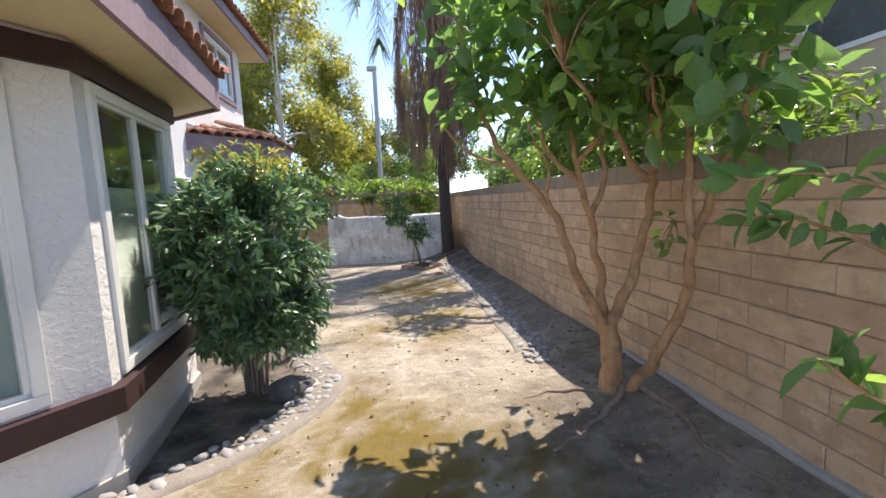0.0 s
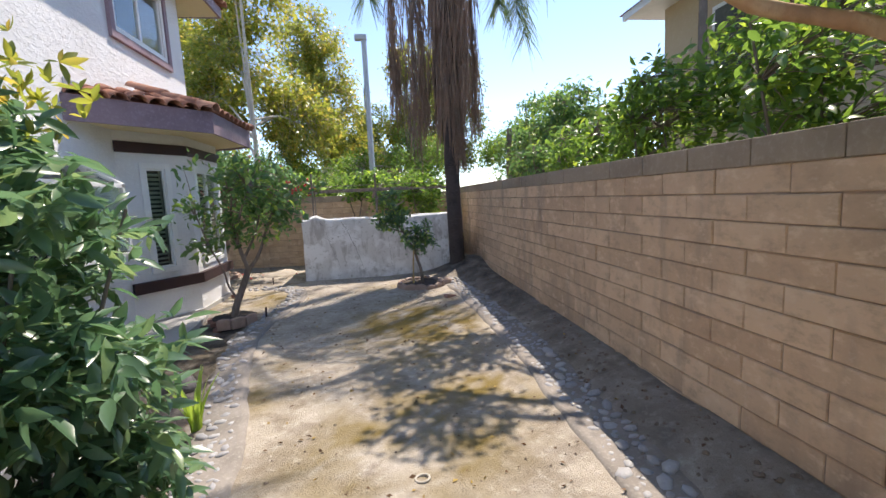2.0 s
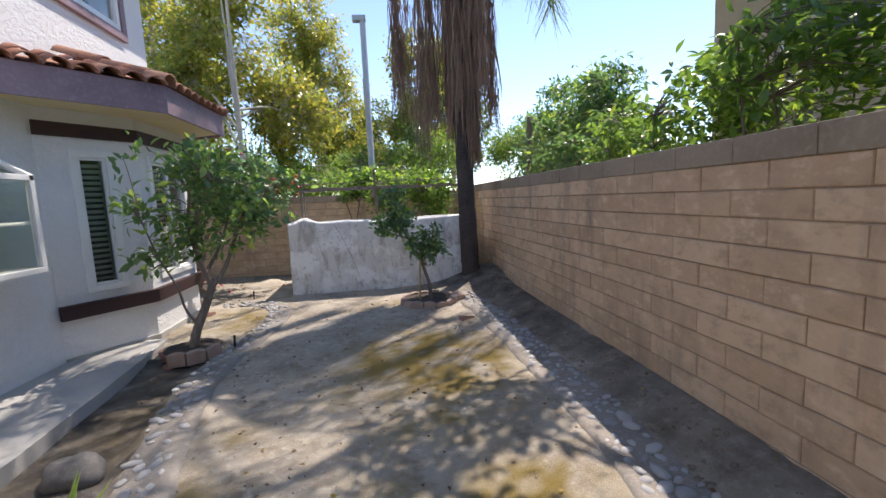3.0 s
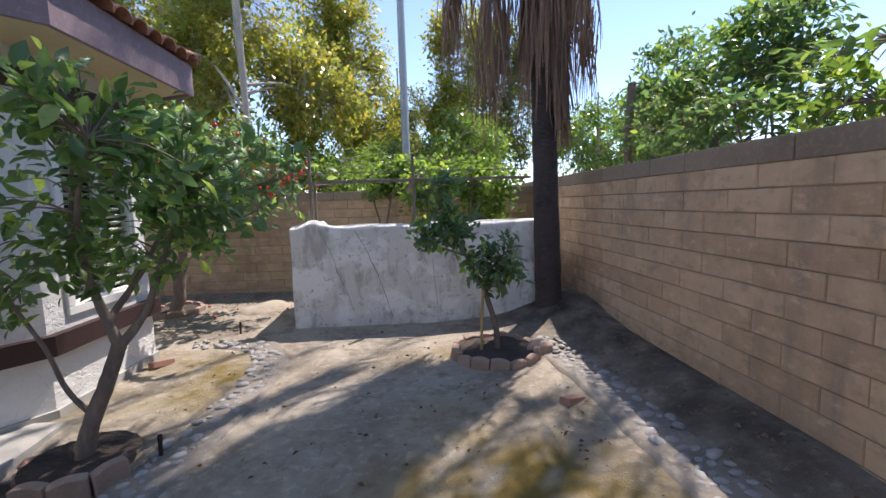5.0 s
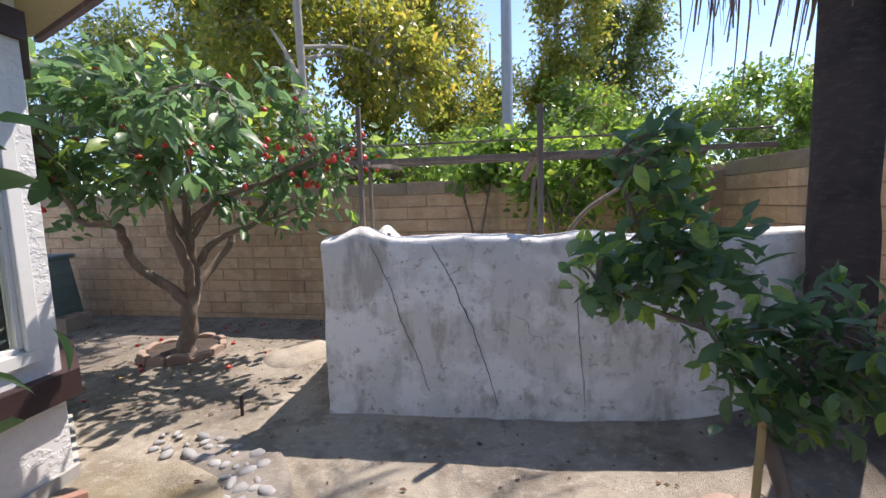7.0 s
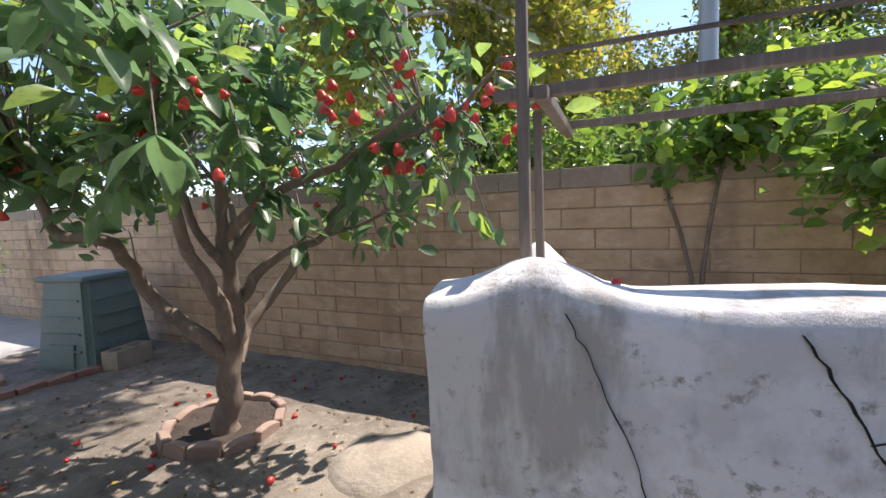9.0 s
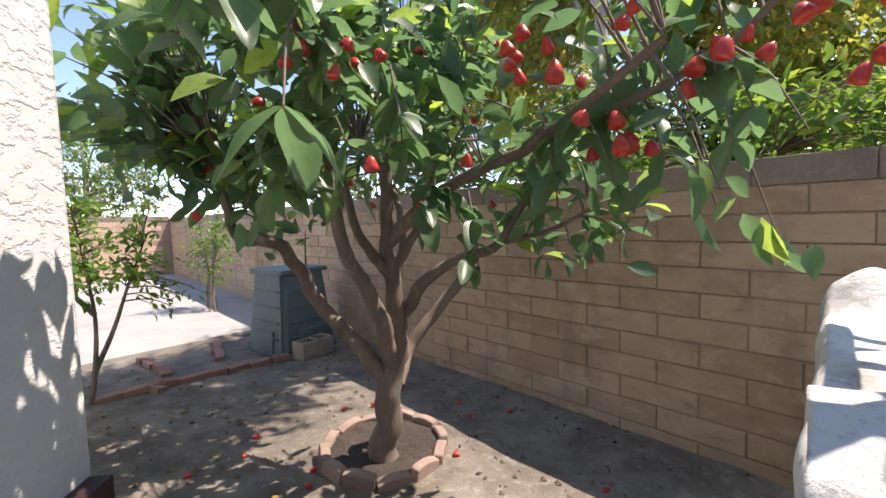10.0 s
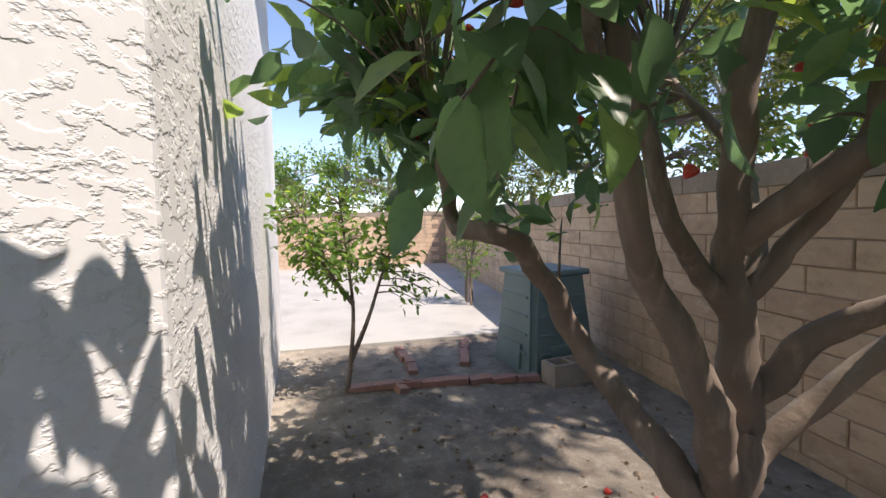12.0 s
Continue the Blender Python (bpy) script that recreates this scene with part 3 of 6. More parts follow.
def band(name, pts, z0, z1, out, inn, mat, parent, label=""):
    """A timber band along a line of wall faces."""
    o, i2 = offset_line(pts, out), offset_line(pts, -inn)
    bm = bmesh.new()
    rows = []
    for (ox, oy), (ix, iy) in zip(o, i2):
        rows.append([bm.verts.new(c) for c in ((ox, oy, z0), (ox, oy, z1), (ix, iy, z1), (ix, iy, z0))])
    for a, b in zip(rows, rows[1:]):
        for k in range(4):
            bm.faces.new((a[k], b[k], b[(k + 1) % 4], a[(k + 1) % 4]))
    bm.faces.new(rows[0])
    bm.faces.new(rows[-1][::-1])
    bmesh.ops.recalc_face_normals(bm, faces=bm.faces)
    return part(name, bm, mat, parent, label)


def bay(face, z_sill, z_beam, ev, fascia_z, wins, back_x, rise):
    """A bay on the house: stuccoed wall, sill, beam, soffit, fascia and a tiled roof. face: its line, far end first."""
    b = empty("bay", 0, 0, 0, 0, "white stucco bay with brown timber sill and red tile roof", "bay", kind="structure")
    wall_run("bay_wall", face, -0.2, fascia_z + 0.05, 0.14, "stucco", wins, parent=b)
    band("footing", face, -0.2, 0.07, 0.025, 0.0, "slab", b, "thin concrete footing ledge")
    band("sill_board", face, z_sill, z_sill + 0.15, 0.075, 0.0, "trim", b, "dark brown timber sill board")
    band("beam", face, z_beam, z_beam + 0.14, 0.035, 0.0, "trim", b, "dark brown timber beam")
    band("fascia", ev, fascia_z, fascia_z + 0.29, 0.0, 0.035, "fascia", b, "dark mauve fascia board")
    bm = bmesh.new()
    lo = [bm.verts.new((x, y, fascia_z + 0.03)) for x, y in offset_line(ev, -0.036)]
    bw = [bm.verts.new((back_x - 0.1, lo[-1].co.y, fascia_z + 0.03)), bm.verts.new((back_x - 0.1, lo[0].co.y, fascia_z + 0.03))]
    bm.faces.new(lo + bw)
    hi = [bm.verts.new((v.co.x, v.co.y, fascia_z + 0.05)) for v in lo + bw]
    bm.faces.new(hi[::-1])
    part("soffit", bm, "soffit", b, "beige boarded soffit")
    rf = empty("roof", 0, 0, 0)
    rf.parent = b
    # sloping roof deck up to the house wall
    k = len(ev)
    span_lo, span_hi = ev[0][1], ev[-1][1]
    ridge = [(back_x + 0.02, span_lo + (span_hi - span_lo) * t) for t in (0.38, 0.62)]
    zt = fascia_z + 0.28
    P = [(x, y, zt) for x, y in ev] + [(x, y, zt + rise) for x, y in ridge]
    F = [(0, 1, k), (1, 2, k + 1, k), (2, 3, k + 1)]
    raw("roof_deck", P, F, "tile", rf)
    for i in range(k - 1):
        a, c = Vector((*ev[i], zt)), Vector((*ev[i + 1], zt))
        d = (c - a).normalized()
        inw = Vector((d.y, -d.x, 0))
        roof_tiles(rf, a, c, inw, 0.5, math.atan2(rise, 0.95), 2)
    # ridge tiles up the hips
    for corner, rid in ((1, ridge[0]), (2, ridge[1])):
        a, c = Vector((*ev[corner], zt + 0.03)), Vector((*rid, zt + rise + 0.03))
        d = (c - a).normalized()
        side = d.cross(Vector((0, 0, 1))).normalized()
        roof_tiles(rf, a - side * 0.11, a + side * 0.11, Vector((d.x, d.y, 0)), (c - a).length * 0.95, math.asin(d.z), 5, 0.22)
    return b


# bay by the start of the walk; far end first so that the outer side lies on the left of travel
BAY_A = [(-1.75, 4.65), (-1.05, 3.92), (-0.84, 2.38), (-1.42, 1.55)]
BAY_B = [(-2.55, 10.905), (-1.91, 10.37), (-1.90, 9.12), (-2.44, 8.37)]


def on_line(p, q, u):
    a, b = Vector(p), Vector(q)
    d = (b - a).normalized()
    return a + d * u, math.degrees(math.atan2(d.y, d.x))


def build_house():
    LA, LB = (Vector(BAY_A[1]) - Vector(BAY_A[2])).length, 1.25
    ea = offset_line(BAY_A, 0.40)
    bay(BAY_A, 0.45, 2.38, [(-1.76, ea[0][1]), ea[1], (-0.205, 0.7), (-1.76, -0.5)], 2.52, [(1, 0.10, 1.42, 0.62, 2.37), (2, 0.28, 0.95, 0.62, 2.37)], -1.75, 0.3)
    bay(BAY_B, 0.48, 2.37, [(-2.5, 11.0), (-1.34, 10.45), (-1.33, 8.74), (-2.46, 7.52)], 2.62, [(1, 0.10, 1.05, 0.72, 2.24), (2, 0.26, 0.66, 0.72, 2.24)], -2.44, 0.33)
    for line, seg, u0, u1, z0, z1, n, lou in ((BAY_A, 1, 0.10, 1.42, 0.62, 2.37, 2, False), (BAY_A, 2, 0.28, 0.95, 0.62, 2.37, 1, False), (BAY_B, 1, 0.10, 1.05, 0.72, 2.24, 2, True), (BAY_B, 2, 0.26, 0.66, 0.72, 2.24, 1, True)):
        p, yaw = on_line(line[seg], line[seg + 1], u1)
        window("window_1", (p.x, p.y), yaw + 180, u1 - u0, z0, z1, n, lou, label="white framed window with " + ("closed louvred shutters" if lou else "reflecting panes"))
    w1 = wall_run("wall_house", [(-2.555, 10.89), (-2.44, 10.78), (-2.44, 4.9)], -0.2, 5.25, 0.18, "stucco", [(1, 0.63, 2.07, 3.98, 5.0), (1, 3.05, 4.6, 1.12, 2.1)])
    tagged(w1, "white textured stucco house wall with dappled shadows", "wall", kind="structure")
    w2 = wall_run("wall_house_back", [(-6.62, 10.5), (-2.555, 10.91)], -0.2, 5.25, 0.18, "stucco")
    tagged(w2, "white stucco rear house wall in raking light", "wall", kind="structure")
    w3 = wall_run("wall_house_near", [(-2.6, 4.9), (-1.75, 4.9), (-1.75, -5.0)], -0.2, 2.75, 0.18, "stucco")
    tagged(w3, "white stucco lower house wall beside the yard", "wall", kind="structure")
    w4 = wall_run("wall_house_end", [(-6.8, -5.0), (-6.8, 10.5)], -0.2, 5.25, 0.18, "stucco")
    tagged(w4, "plain white stucco end wall of the house", "wall", kind="structure")
    up = window("window_2", (-2.44, 10.93 - 2.22), 90, 1.44, 3.98, 5.0, 2, label="upper white window with brown timber surround")
    sur = bmesh.new()
    for d in ((-0.1, -0.05, 3.87, 1.54, 0.0, 3.975), (-0.1, -0.05, 5.005, 1.54, 0.0, 5.1), (-0.1, -0.049, 3.975, -0.004, 0.0, 5.005), (1.444, -0.049, 3.975, 1.54, 0.0, 5.005)):
        box(sur, *d, bevel=0.006)
    part("surround", sur, "fascia", up, "mauve brown timber surround")
    # projecting garden window
    gw = empty("window_3", -2.44, 10.93 - 4.75, 0, 90, "projecting white garden window with greenish glass", "window", kind="structure")
    W, D, z0, zf, z1 = 1.55, 0.42, 1.08, 1.92, 2.16
    fr = bmesh.new()
    s = 0.05
    for d in ((0, -D, z0, W, 0, z0 + s), (0, -D, zf - s, W, -D + s, zf), (0, -D, z0 + s, s, -D + s, zf - s), (W - s, -D, z0 + s, W, -D + s, zf - s), (0, -0.05, z0 + s, s, 0, z1), (W - s, -0.05, z0 + s, W, 0, z1), (0, -0.05, z1 - s, W, 0, z1)):
        box(fr, *d, bevel=0.006)
    part("window_frame", fr, "white", gw)
    rails = bmesh.new()
    for x in (0, W - s):
        a, c = Vector((x, -D, zf - s)), Vector((x, -0.03, z1 - s))
        vs = [rails.verts.new(v) for v in (a, a + Vector((s, 0, 0)), c + Vector((s, 0, 0)), c, a + Vector((0, 0, s)), a + Vector((s, 0, s)), c + Vector((s, 0, s)), c + Vector((0, 0, s)))]
        for f in ((0, 1, 2, 3), (4, 5, 6, 7), (0, 1, 5, 4), (1, 2, 6, 5), (2, 3, 7, 6), (3, 0, 4, 7)):
            rails.faces.new([vs[k] for k in f])
    bmesh.ops.recalc_face_normals(rails, faces=rails.faces)
    part("sloping_rail", rails, "white", gw)
    for nm, dims in (("pane", (s, -D + 0.02, z0 + s, W - s, -D + 0.026, zf - s)), ("pane", (0.02, -D + s, z0 + s, 0.026, -0.05, zf - s)), ("pane", (W - 0.026, -D + s, z0 + s, W - 0.02, -0.05, zf - s))):
        pn = box_part(nm, dims, "glass", gw, bevel=0)
        pn.visible_shadow = False
    top = raw("pane", [(s, -D + 0.02, zf - 0.02), (W - s, -D + 0.02, zf - 0.02), (W - s, -0.05, z1 - 0.03), (s, -0.05, z1 - 0.03)], [(0, 1, 2, 3)], "glass", gw)
    top.visible_shadow = False
    box_part("shelf", (s, -D + 0.05, 1.5, W - s, -0.02, 1.525), "white", gw)
    # flat dark sheet, coloured as the shade of the room behind
    box_part("room_dark_sheet", (0, 0.5, z0, W, 0.51, z1), "unlit_room", gw, bevel=0)
    # upper eave
    e = empty("roof_main", 0, 0, 0, 0, "boarded eave and tiled main roof", "roof", kind="structure")
    box_part("soffit", (-7.4, -5.6, 5.25, -1.98, 11.5, 5.29), "soffit", e, "cream boarded soffit", bevel=0)
    box_part("fascia", (-1.98, -5.6, 5.24, -1.94, 11.54, 5.44), "fascia", e, "mauve fascia board")
    box_part("fascia", (-7.4, 11.5, 5.24, -1.98, 11.54, 5.44), "fascia", e, "mauve fascia board")
    raw("roof_deck", [(-1.9, -5.6, 5.42), (-1.9, 11.6, 5.42), (-4.6, 9.0, 6.3), (-4.6, -3, 6.3), (-7.4, 11.6, 5.42), (-7.4, -5.6, 5.42)], [(0, 1, 2, 3), (1, 4, 2), (4, 5, 3, 2), (5, 0, 3)], "tile", e)
    roof_tiles(e, (-1.9, 2.0, 5.44), (-1.9, 11.6, 5.44), (-1, 0, 0), 0.8, 0.3, 3)
    # wall vent
    v = empty("wall_vent", -2.44, 7.62, 2.94, 90, "small grey louvred wall vent in the stucco", "vent")
    for i in range(2):
        fr = bmesh.new()
        x = i * 0.16
        for d in ((x, -0.01, 0, x + 0.15, 0, 0.012), (x, -0.01, 0.138, x + 0.15, 0, 0.15), (x, -0.011, 0.012, x + 0.012, 0, 0.138), (x + 0.138, -0.011, 0.012, x + 0.15, 0, 0.138)):
            box(fr, *d)
        part("frame", fr, "galvanized", v)
        for j in range(6):
            box_part("slat", (x + 0.013, -0.008, 0.018 + j * 0.02, x + 0.137, 0, 0.029 + j * 0.02), "galvanized", v, bevel=0.002)


build_house()

# walls round the yard
block_wall("wall_east", (2.91, 15.0, 0.0), -90, 20.0, 12, (2.6, 14.2), 0.09, "tan slump block boundary wall with darker weathered top")
block_wall("wall_north", (-16.0, 14.62, -0.08), math.degrees(math.atan2(13.28 - 14.62, 18.9)), 18.95, 12, (6.0, 17.8), 0.1, "tan slump block wall, damp and brown", "block_damp")


# ---- concrete enclosure ----
def build_enclosure():
    e = empty("planter_wall", 0, 0, 0, 0, "rough grey concrete planter wall with dark cracks", "planter wall", kind="structure")
    def rough(name, x0, y0, x1, y1, top, bump_at=None):
        bm = bmesh.new()
        bmesh.ops.create_cube(bm, size=1.0)
        bmesh.ops.subdivide_edges(bm, edges=bm.edges, cuts=36, use_grid_fill=True)
        for v in bm.verts:
            u = v.co + Vector((0.5, 0.5, 0.5))
            u.z = 1 - (1 - u.z) ** 2.2
            if x1 - x0 > 1:
                u.x = u.x ** 1.8
            x, y, z = x0 + u.x * (x1 - x0), y0 + u.y * (y1 - y0), -0.15 + u.z * (top + 0.15)
            w = noise.noise(Vector((x * 2.1, y * 2.1, z * 2.1))) * 0.018 + noise.noise(Vector((x * 7, y * 7, z * 7))) * 0.007 + noise.noise(Vector((x * 19, y * 19, z * 19))) * 0.0025
            # rounded shoulders
            r = 0.05
            hz = max(0.0, z - (top - r)) / r
            if hz > 0:
                cx, cy = (x0 + x1) / 2, (y0 + y1) / 2
                pinch = 0.8 + 0.2 * math.sqrt(max(0.0, 1 - hz * hz))
                if y1 - y0 < x1 - x0:
                    y = cy + (y - cy) * pinch
                else:
                    x = cx + (x - cx) * pinch
                z += 0.03 * hz * noise.noise(Vector((x * 3.2, y * 3.2, 4))) + 0.02 * hz * (1 - (2 * (y - cy) / (y1 - y0)) ** 2)
            if bump_at:
                bx, by, br, bh = bump_at
                z += bh * math.exp(-((x - bx) ** 2 + (y - by) ** 2) / br ** 2) * max(0.0, (z - top * 0.7) / (top * 0.3))
            v.co = (x + w, y + w * 0.8, z + (w * 0.7 if z > 0.5 else 0))
        return part(name, bm, "concrete", e, smooth=True)
    rough("front_wall", -0.715, 11.17, 2.55, 11.45, 1.235, (-0.44, 11.3, 0.14, 0.075))
    rough("side_wall", -0.735, 11.40, -0.46, 12.75, 1.13, (-0.6, 12.65, 0.13, 0.14))
    box_part("fill", (-0.5, 11.4, 0.0, 2.5, 13.0, 0.85), "ground", e, "soil fill behind the wall")
    # cracks run down the front face
    rng = random.Random(5)
    runs = (
        ([(-0.37, 1.22), (-0.31, 1.1), (-0.22, 0.88), (-0.17, 0.69), (-0.1, 0.52), (-0.04, 0.35), (0.01, 0.19)], 0.0036),
        ([(0.06, 1.2), (0.13, 1.08), (0.2, 0.94), (0.25, 0.8), (0.31, 0.67), (0.35, 0.54), (0.42, 0.32), (0.48, 0.1)], 0.0075),
        ([(0.17, 1.0), (0.21, 1.02), (0.26, 1.06)], 0.005),
        ([(1.0, 0.84), (1.02, 0.57), (1.04, 0.35), (1.06, 0.1)], 0.005),
        ([(0.6, 0.72), (0.68, 0.68), (0.7, 0.6), (0.78, 0.57)], 0.003),
        ([(0.45, 0.62), (0.52, 0.63), (0.56, 0.6)], 0.003),
    )
    for pts, w in runs:
        line = smooth_line([(x, 0, z) for x, z in pts], 6)
        n = len(line) - 1
        V, F = [], []
        for i, p in enumerate(line):
            t = i / n
            x, z = p.x + rng.uniform(-0.005, 0.005), p.z
            h = 0.72 * w * (0.4 + 0.6 * math.sin(math.pi * min(1, t * 0.85 + 0.15))) * rng.uniform(0.55, 1.25)
            yy = 11.17 + 0.8 * (noise.noise(Vector((x * 2.1, 11.17 * 2.1, z * 2.1))) * 0.018 + noise.noise(Vector((x * 7, 11.17 * 7, z * 7))) * 0.007) - 0.005
            V += [(x - h / 2, yy, z), (x + h / 2, yy, z), (x + h / 2, yy + 0.01, z), (x - h / 2, yy + 0.01, z)]
            if i:
                k = 4 * i
                F += [(k - 4, k - 3, k + 1, k), (k - 3, k - 2, k + 2, k + 1), (k - 1, k - 4, k, k + 3)]
        raw("crack", V, F, "crack", e)


build_enclosure()


def wall_footing():
    """The rough edge of the footing that shows along the foot of the east wall."""
    rng = random.Random(8)
    V, F = [], []
    for i in range(60):
        y = 0.6 + i * 0.05
        top, w = 0.185 + 0.012 * noise.noise(Vector((0, y * 3, 0))) + rng.uniform(-0.003, 0.003), 0.045 + 0.02 * noise.noise(Vector((3, y * 2.5, 0)))
        V += [(2.9, y, top + 0.004), (2.904 - w * 0.8, y, top), (2.9 - w, y, top - 0.015), (2.9 - w, y, -0.1)]
        if i:
            k = 4 * i
            F += [(k - 4 + j, k - 3 + j, k + 1 + j, k + j) for j in range(3)]
    o = raw("wall_footing", V, F, "slab", None)
    tagged(o, "rough pale concrete footing at the wall's foot", "footing", kind="structure")


wall_footing()

block_wall("wall_west", (-15.9, -3.0, 0.0), 90, 17.6, 12, (0, 0), 0.1, "sunlit tan block wall at the far side of the patio")


# ---- paving and cobbled edges ----
def build_paving():
    p = box_part("patio", (-15.9, 8.0, -0.1, -6.6, 14.6, 0.035), "slab", None, bevel=0.01)
    tagged(p, "pale sunlit concrete patio slab", "patio", kind="structure")
    path = raw("path", [(-2.44, 4.9, -0.1), (-1.42, 4.9, -0.1), (-1.45, 6.4, -0.1), (-1.62, 8.2, -0.1), (-1.75, 9.0, -0.1), (-2.44, 9.0, -0.1), (-2.44, 4.9, 0.07), (-1.42, 4.9, 0.07), (-1.45, 6.4, 0.07), (-1.62, 8.2, 0.06), (-1.75, 9.0, 0.03), (-2.44, 9.0, 0.04)],
               [(6, 7, 8, 9, 10, 11), (0, 1, 7, 6), (1, 2, 8, 7), (2, 3, 9, 8), (3, 4, 10, 9), (4, 5, 11, 10), (5, 0, 6, 11)], "slab")
    tagged(path, "narrow grey concrete path along the house", "path", kind="structure")


build_paving()


def pebble_data(seed):
    bm = bmesh.new()
    bmesh.ops.create_icosphere(bm, subdivisions=1, radius=0.5)
    for v in bm.verts:
        v.co *= 1 + 0.18 * noise.noise(v.co * 2 + Vector((seed * 3.1, 0, 0)))
    me = bpy.data.meshes.new("pebble")
    bm.to_mesh(me)
    bm.free()
    me.polygons.foreach_set("use_smooth", [True] * len(me.polygons))
    me.materials.append(M["pebble"])
    return me


PEBBLES = [pebble_data(i) for i in range(5)]


def cobbled_edge(name, line, width, count, seed, label, big=0.09, lip=True):
    """Pebbles set in a mortar strip that follows a line; the strip lies on the line's left."""
    rng = random.Random(seed)
    e = empty(name, 0, 0, 0, 0, label, "edging", kind="structure")
    pts = smooth_line([(x, y, 0) for x, y in line], 5)
    V, F = [], []
    for i, p in enumerate(pts):
        d = (pts[min(i + 1, len(pts) - 1)] - pts[max(i - 1, 0)]).normalized()
        n = Vector((-d.y, d.x, 0))
        jit = 0.03 * noise.noise(p * 3)
        for off, dz in ((-0.045 + jit, -0.02), (-0.025 + jit, 0.035), (0.02 + jit, 0.03), (width * 0.5, 0.022), (width + jit, 0.012), (width + 0.04 + jit, -0.03)):
            q = p + n * off
            sink = 0.05 * max(0.0, 1 - min(i, len(pts) - 1 - i) / 5)
            V.append((q.x, q.y, ground_height(q.x, q.y) + dz * 0.7 - sink))
    for i in range(len(pts) - 1):
        for k in range(5):
            F.append((i * 6 + k, (i + 1) * 6 + k, (i + 1) * 6 + k + 1, i * 6 + k + 1))
    raw("mortar_strip", V, F, "mortar_bed", e, smooth=True)
    made = []
    tries = 0
    while len(made) < count and tries < count * 30:
        tries += 1
        i = rng.randrange(len(pts) - 1)
        d = (pts[i + 1] - pts[i]).normalized()
        n = Vector((-d.y, d.x, 0))
        s = rng.uniform(0.35, 1.0) * big
        q = pts[i].lerp(pts[i + 1], rng.random()) + n * rng.uniform(0.04, width)
        if any((q.x - x) ** 2 + (q.y - y) ** 2 < ((s + r) * 0.46) ** 2 for x, y, r in made):
            continue
        made.append((q.x, q.y, s))
        b = new("pebble", PEBBLES[rng.randrange(5)])
        b.parent = e
        b.matrix_basis = Matrix.LocRotScale((q.x, q.y, ground_height(q.x, q.y) + 0.012), Euler((rng.uniform(-0.2, 0.2), rng.uniform(-0.2, 0.2), rng.uniform(0, 6.28))), (s * rng.uniform(1.1, 1.5), s * rng.uniform(0.75, 1.0), s * 0.62))
    return e


cobbled_edge("edging_left", [(left_edge(y), y) for y in (1.7, 2.2, 2.5, 2.8, 3.2, 3.6, 4.1, 4.6, 5.2, 6.0, 7.0, 7.8, 8.7, 9.6, 10.25)] + [(-0.85, 10.62), (-1.25, 10.82), (-1.7, 10.9)], 0.29, 300, 3, "grey river pebbles set in a rough mortar strip", 0.105)
cobbled_edge("edging_right", [(right_edge(y), y) for y in (10.15, 9.6, 9.0, 8.0, 7.0, 6.2, 5.4, 4.7, 4.1, 3.6)], 0.3, 260, 4, "grey pebble edging below the block wall, half buried", 0.115)


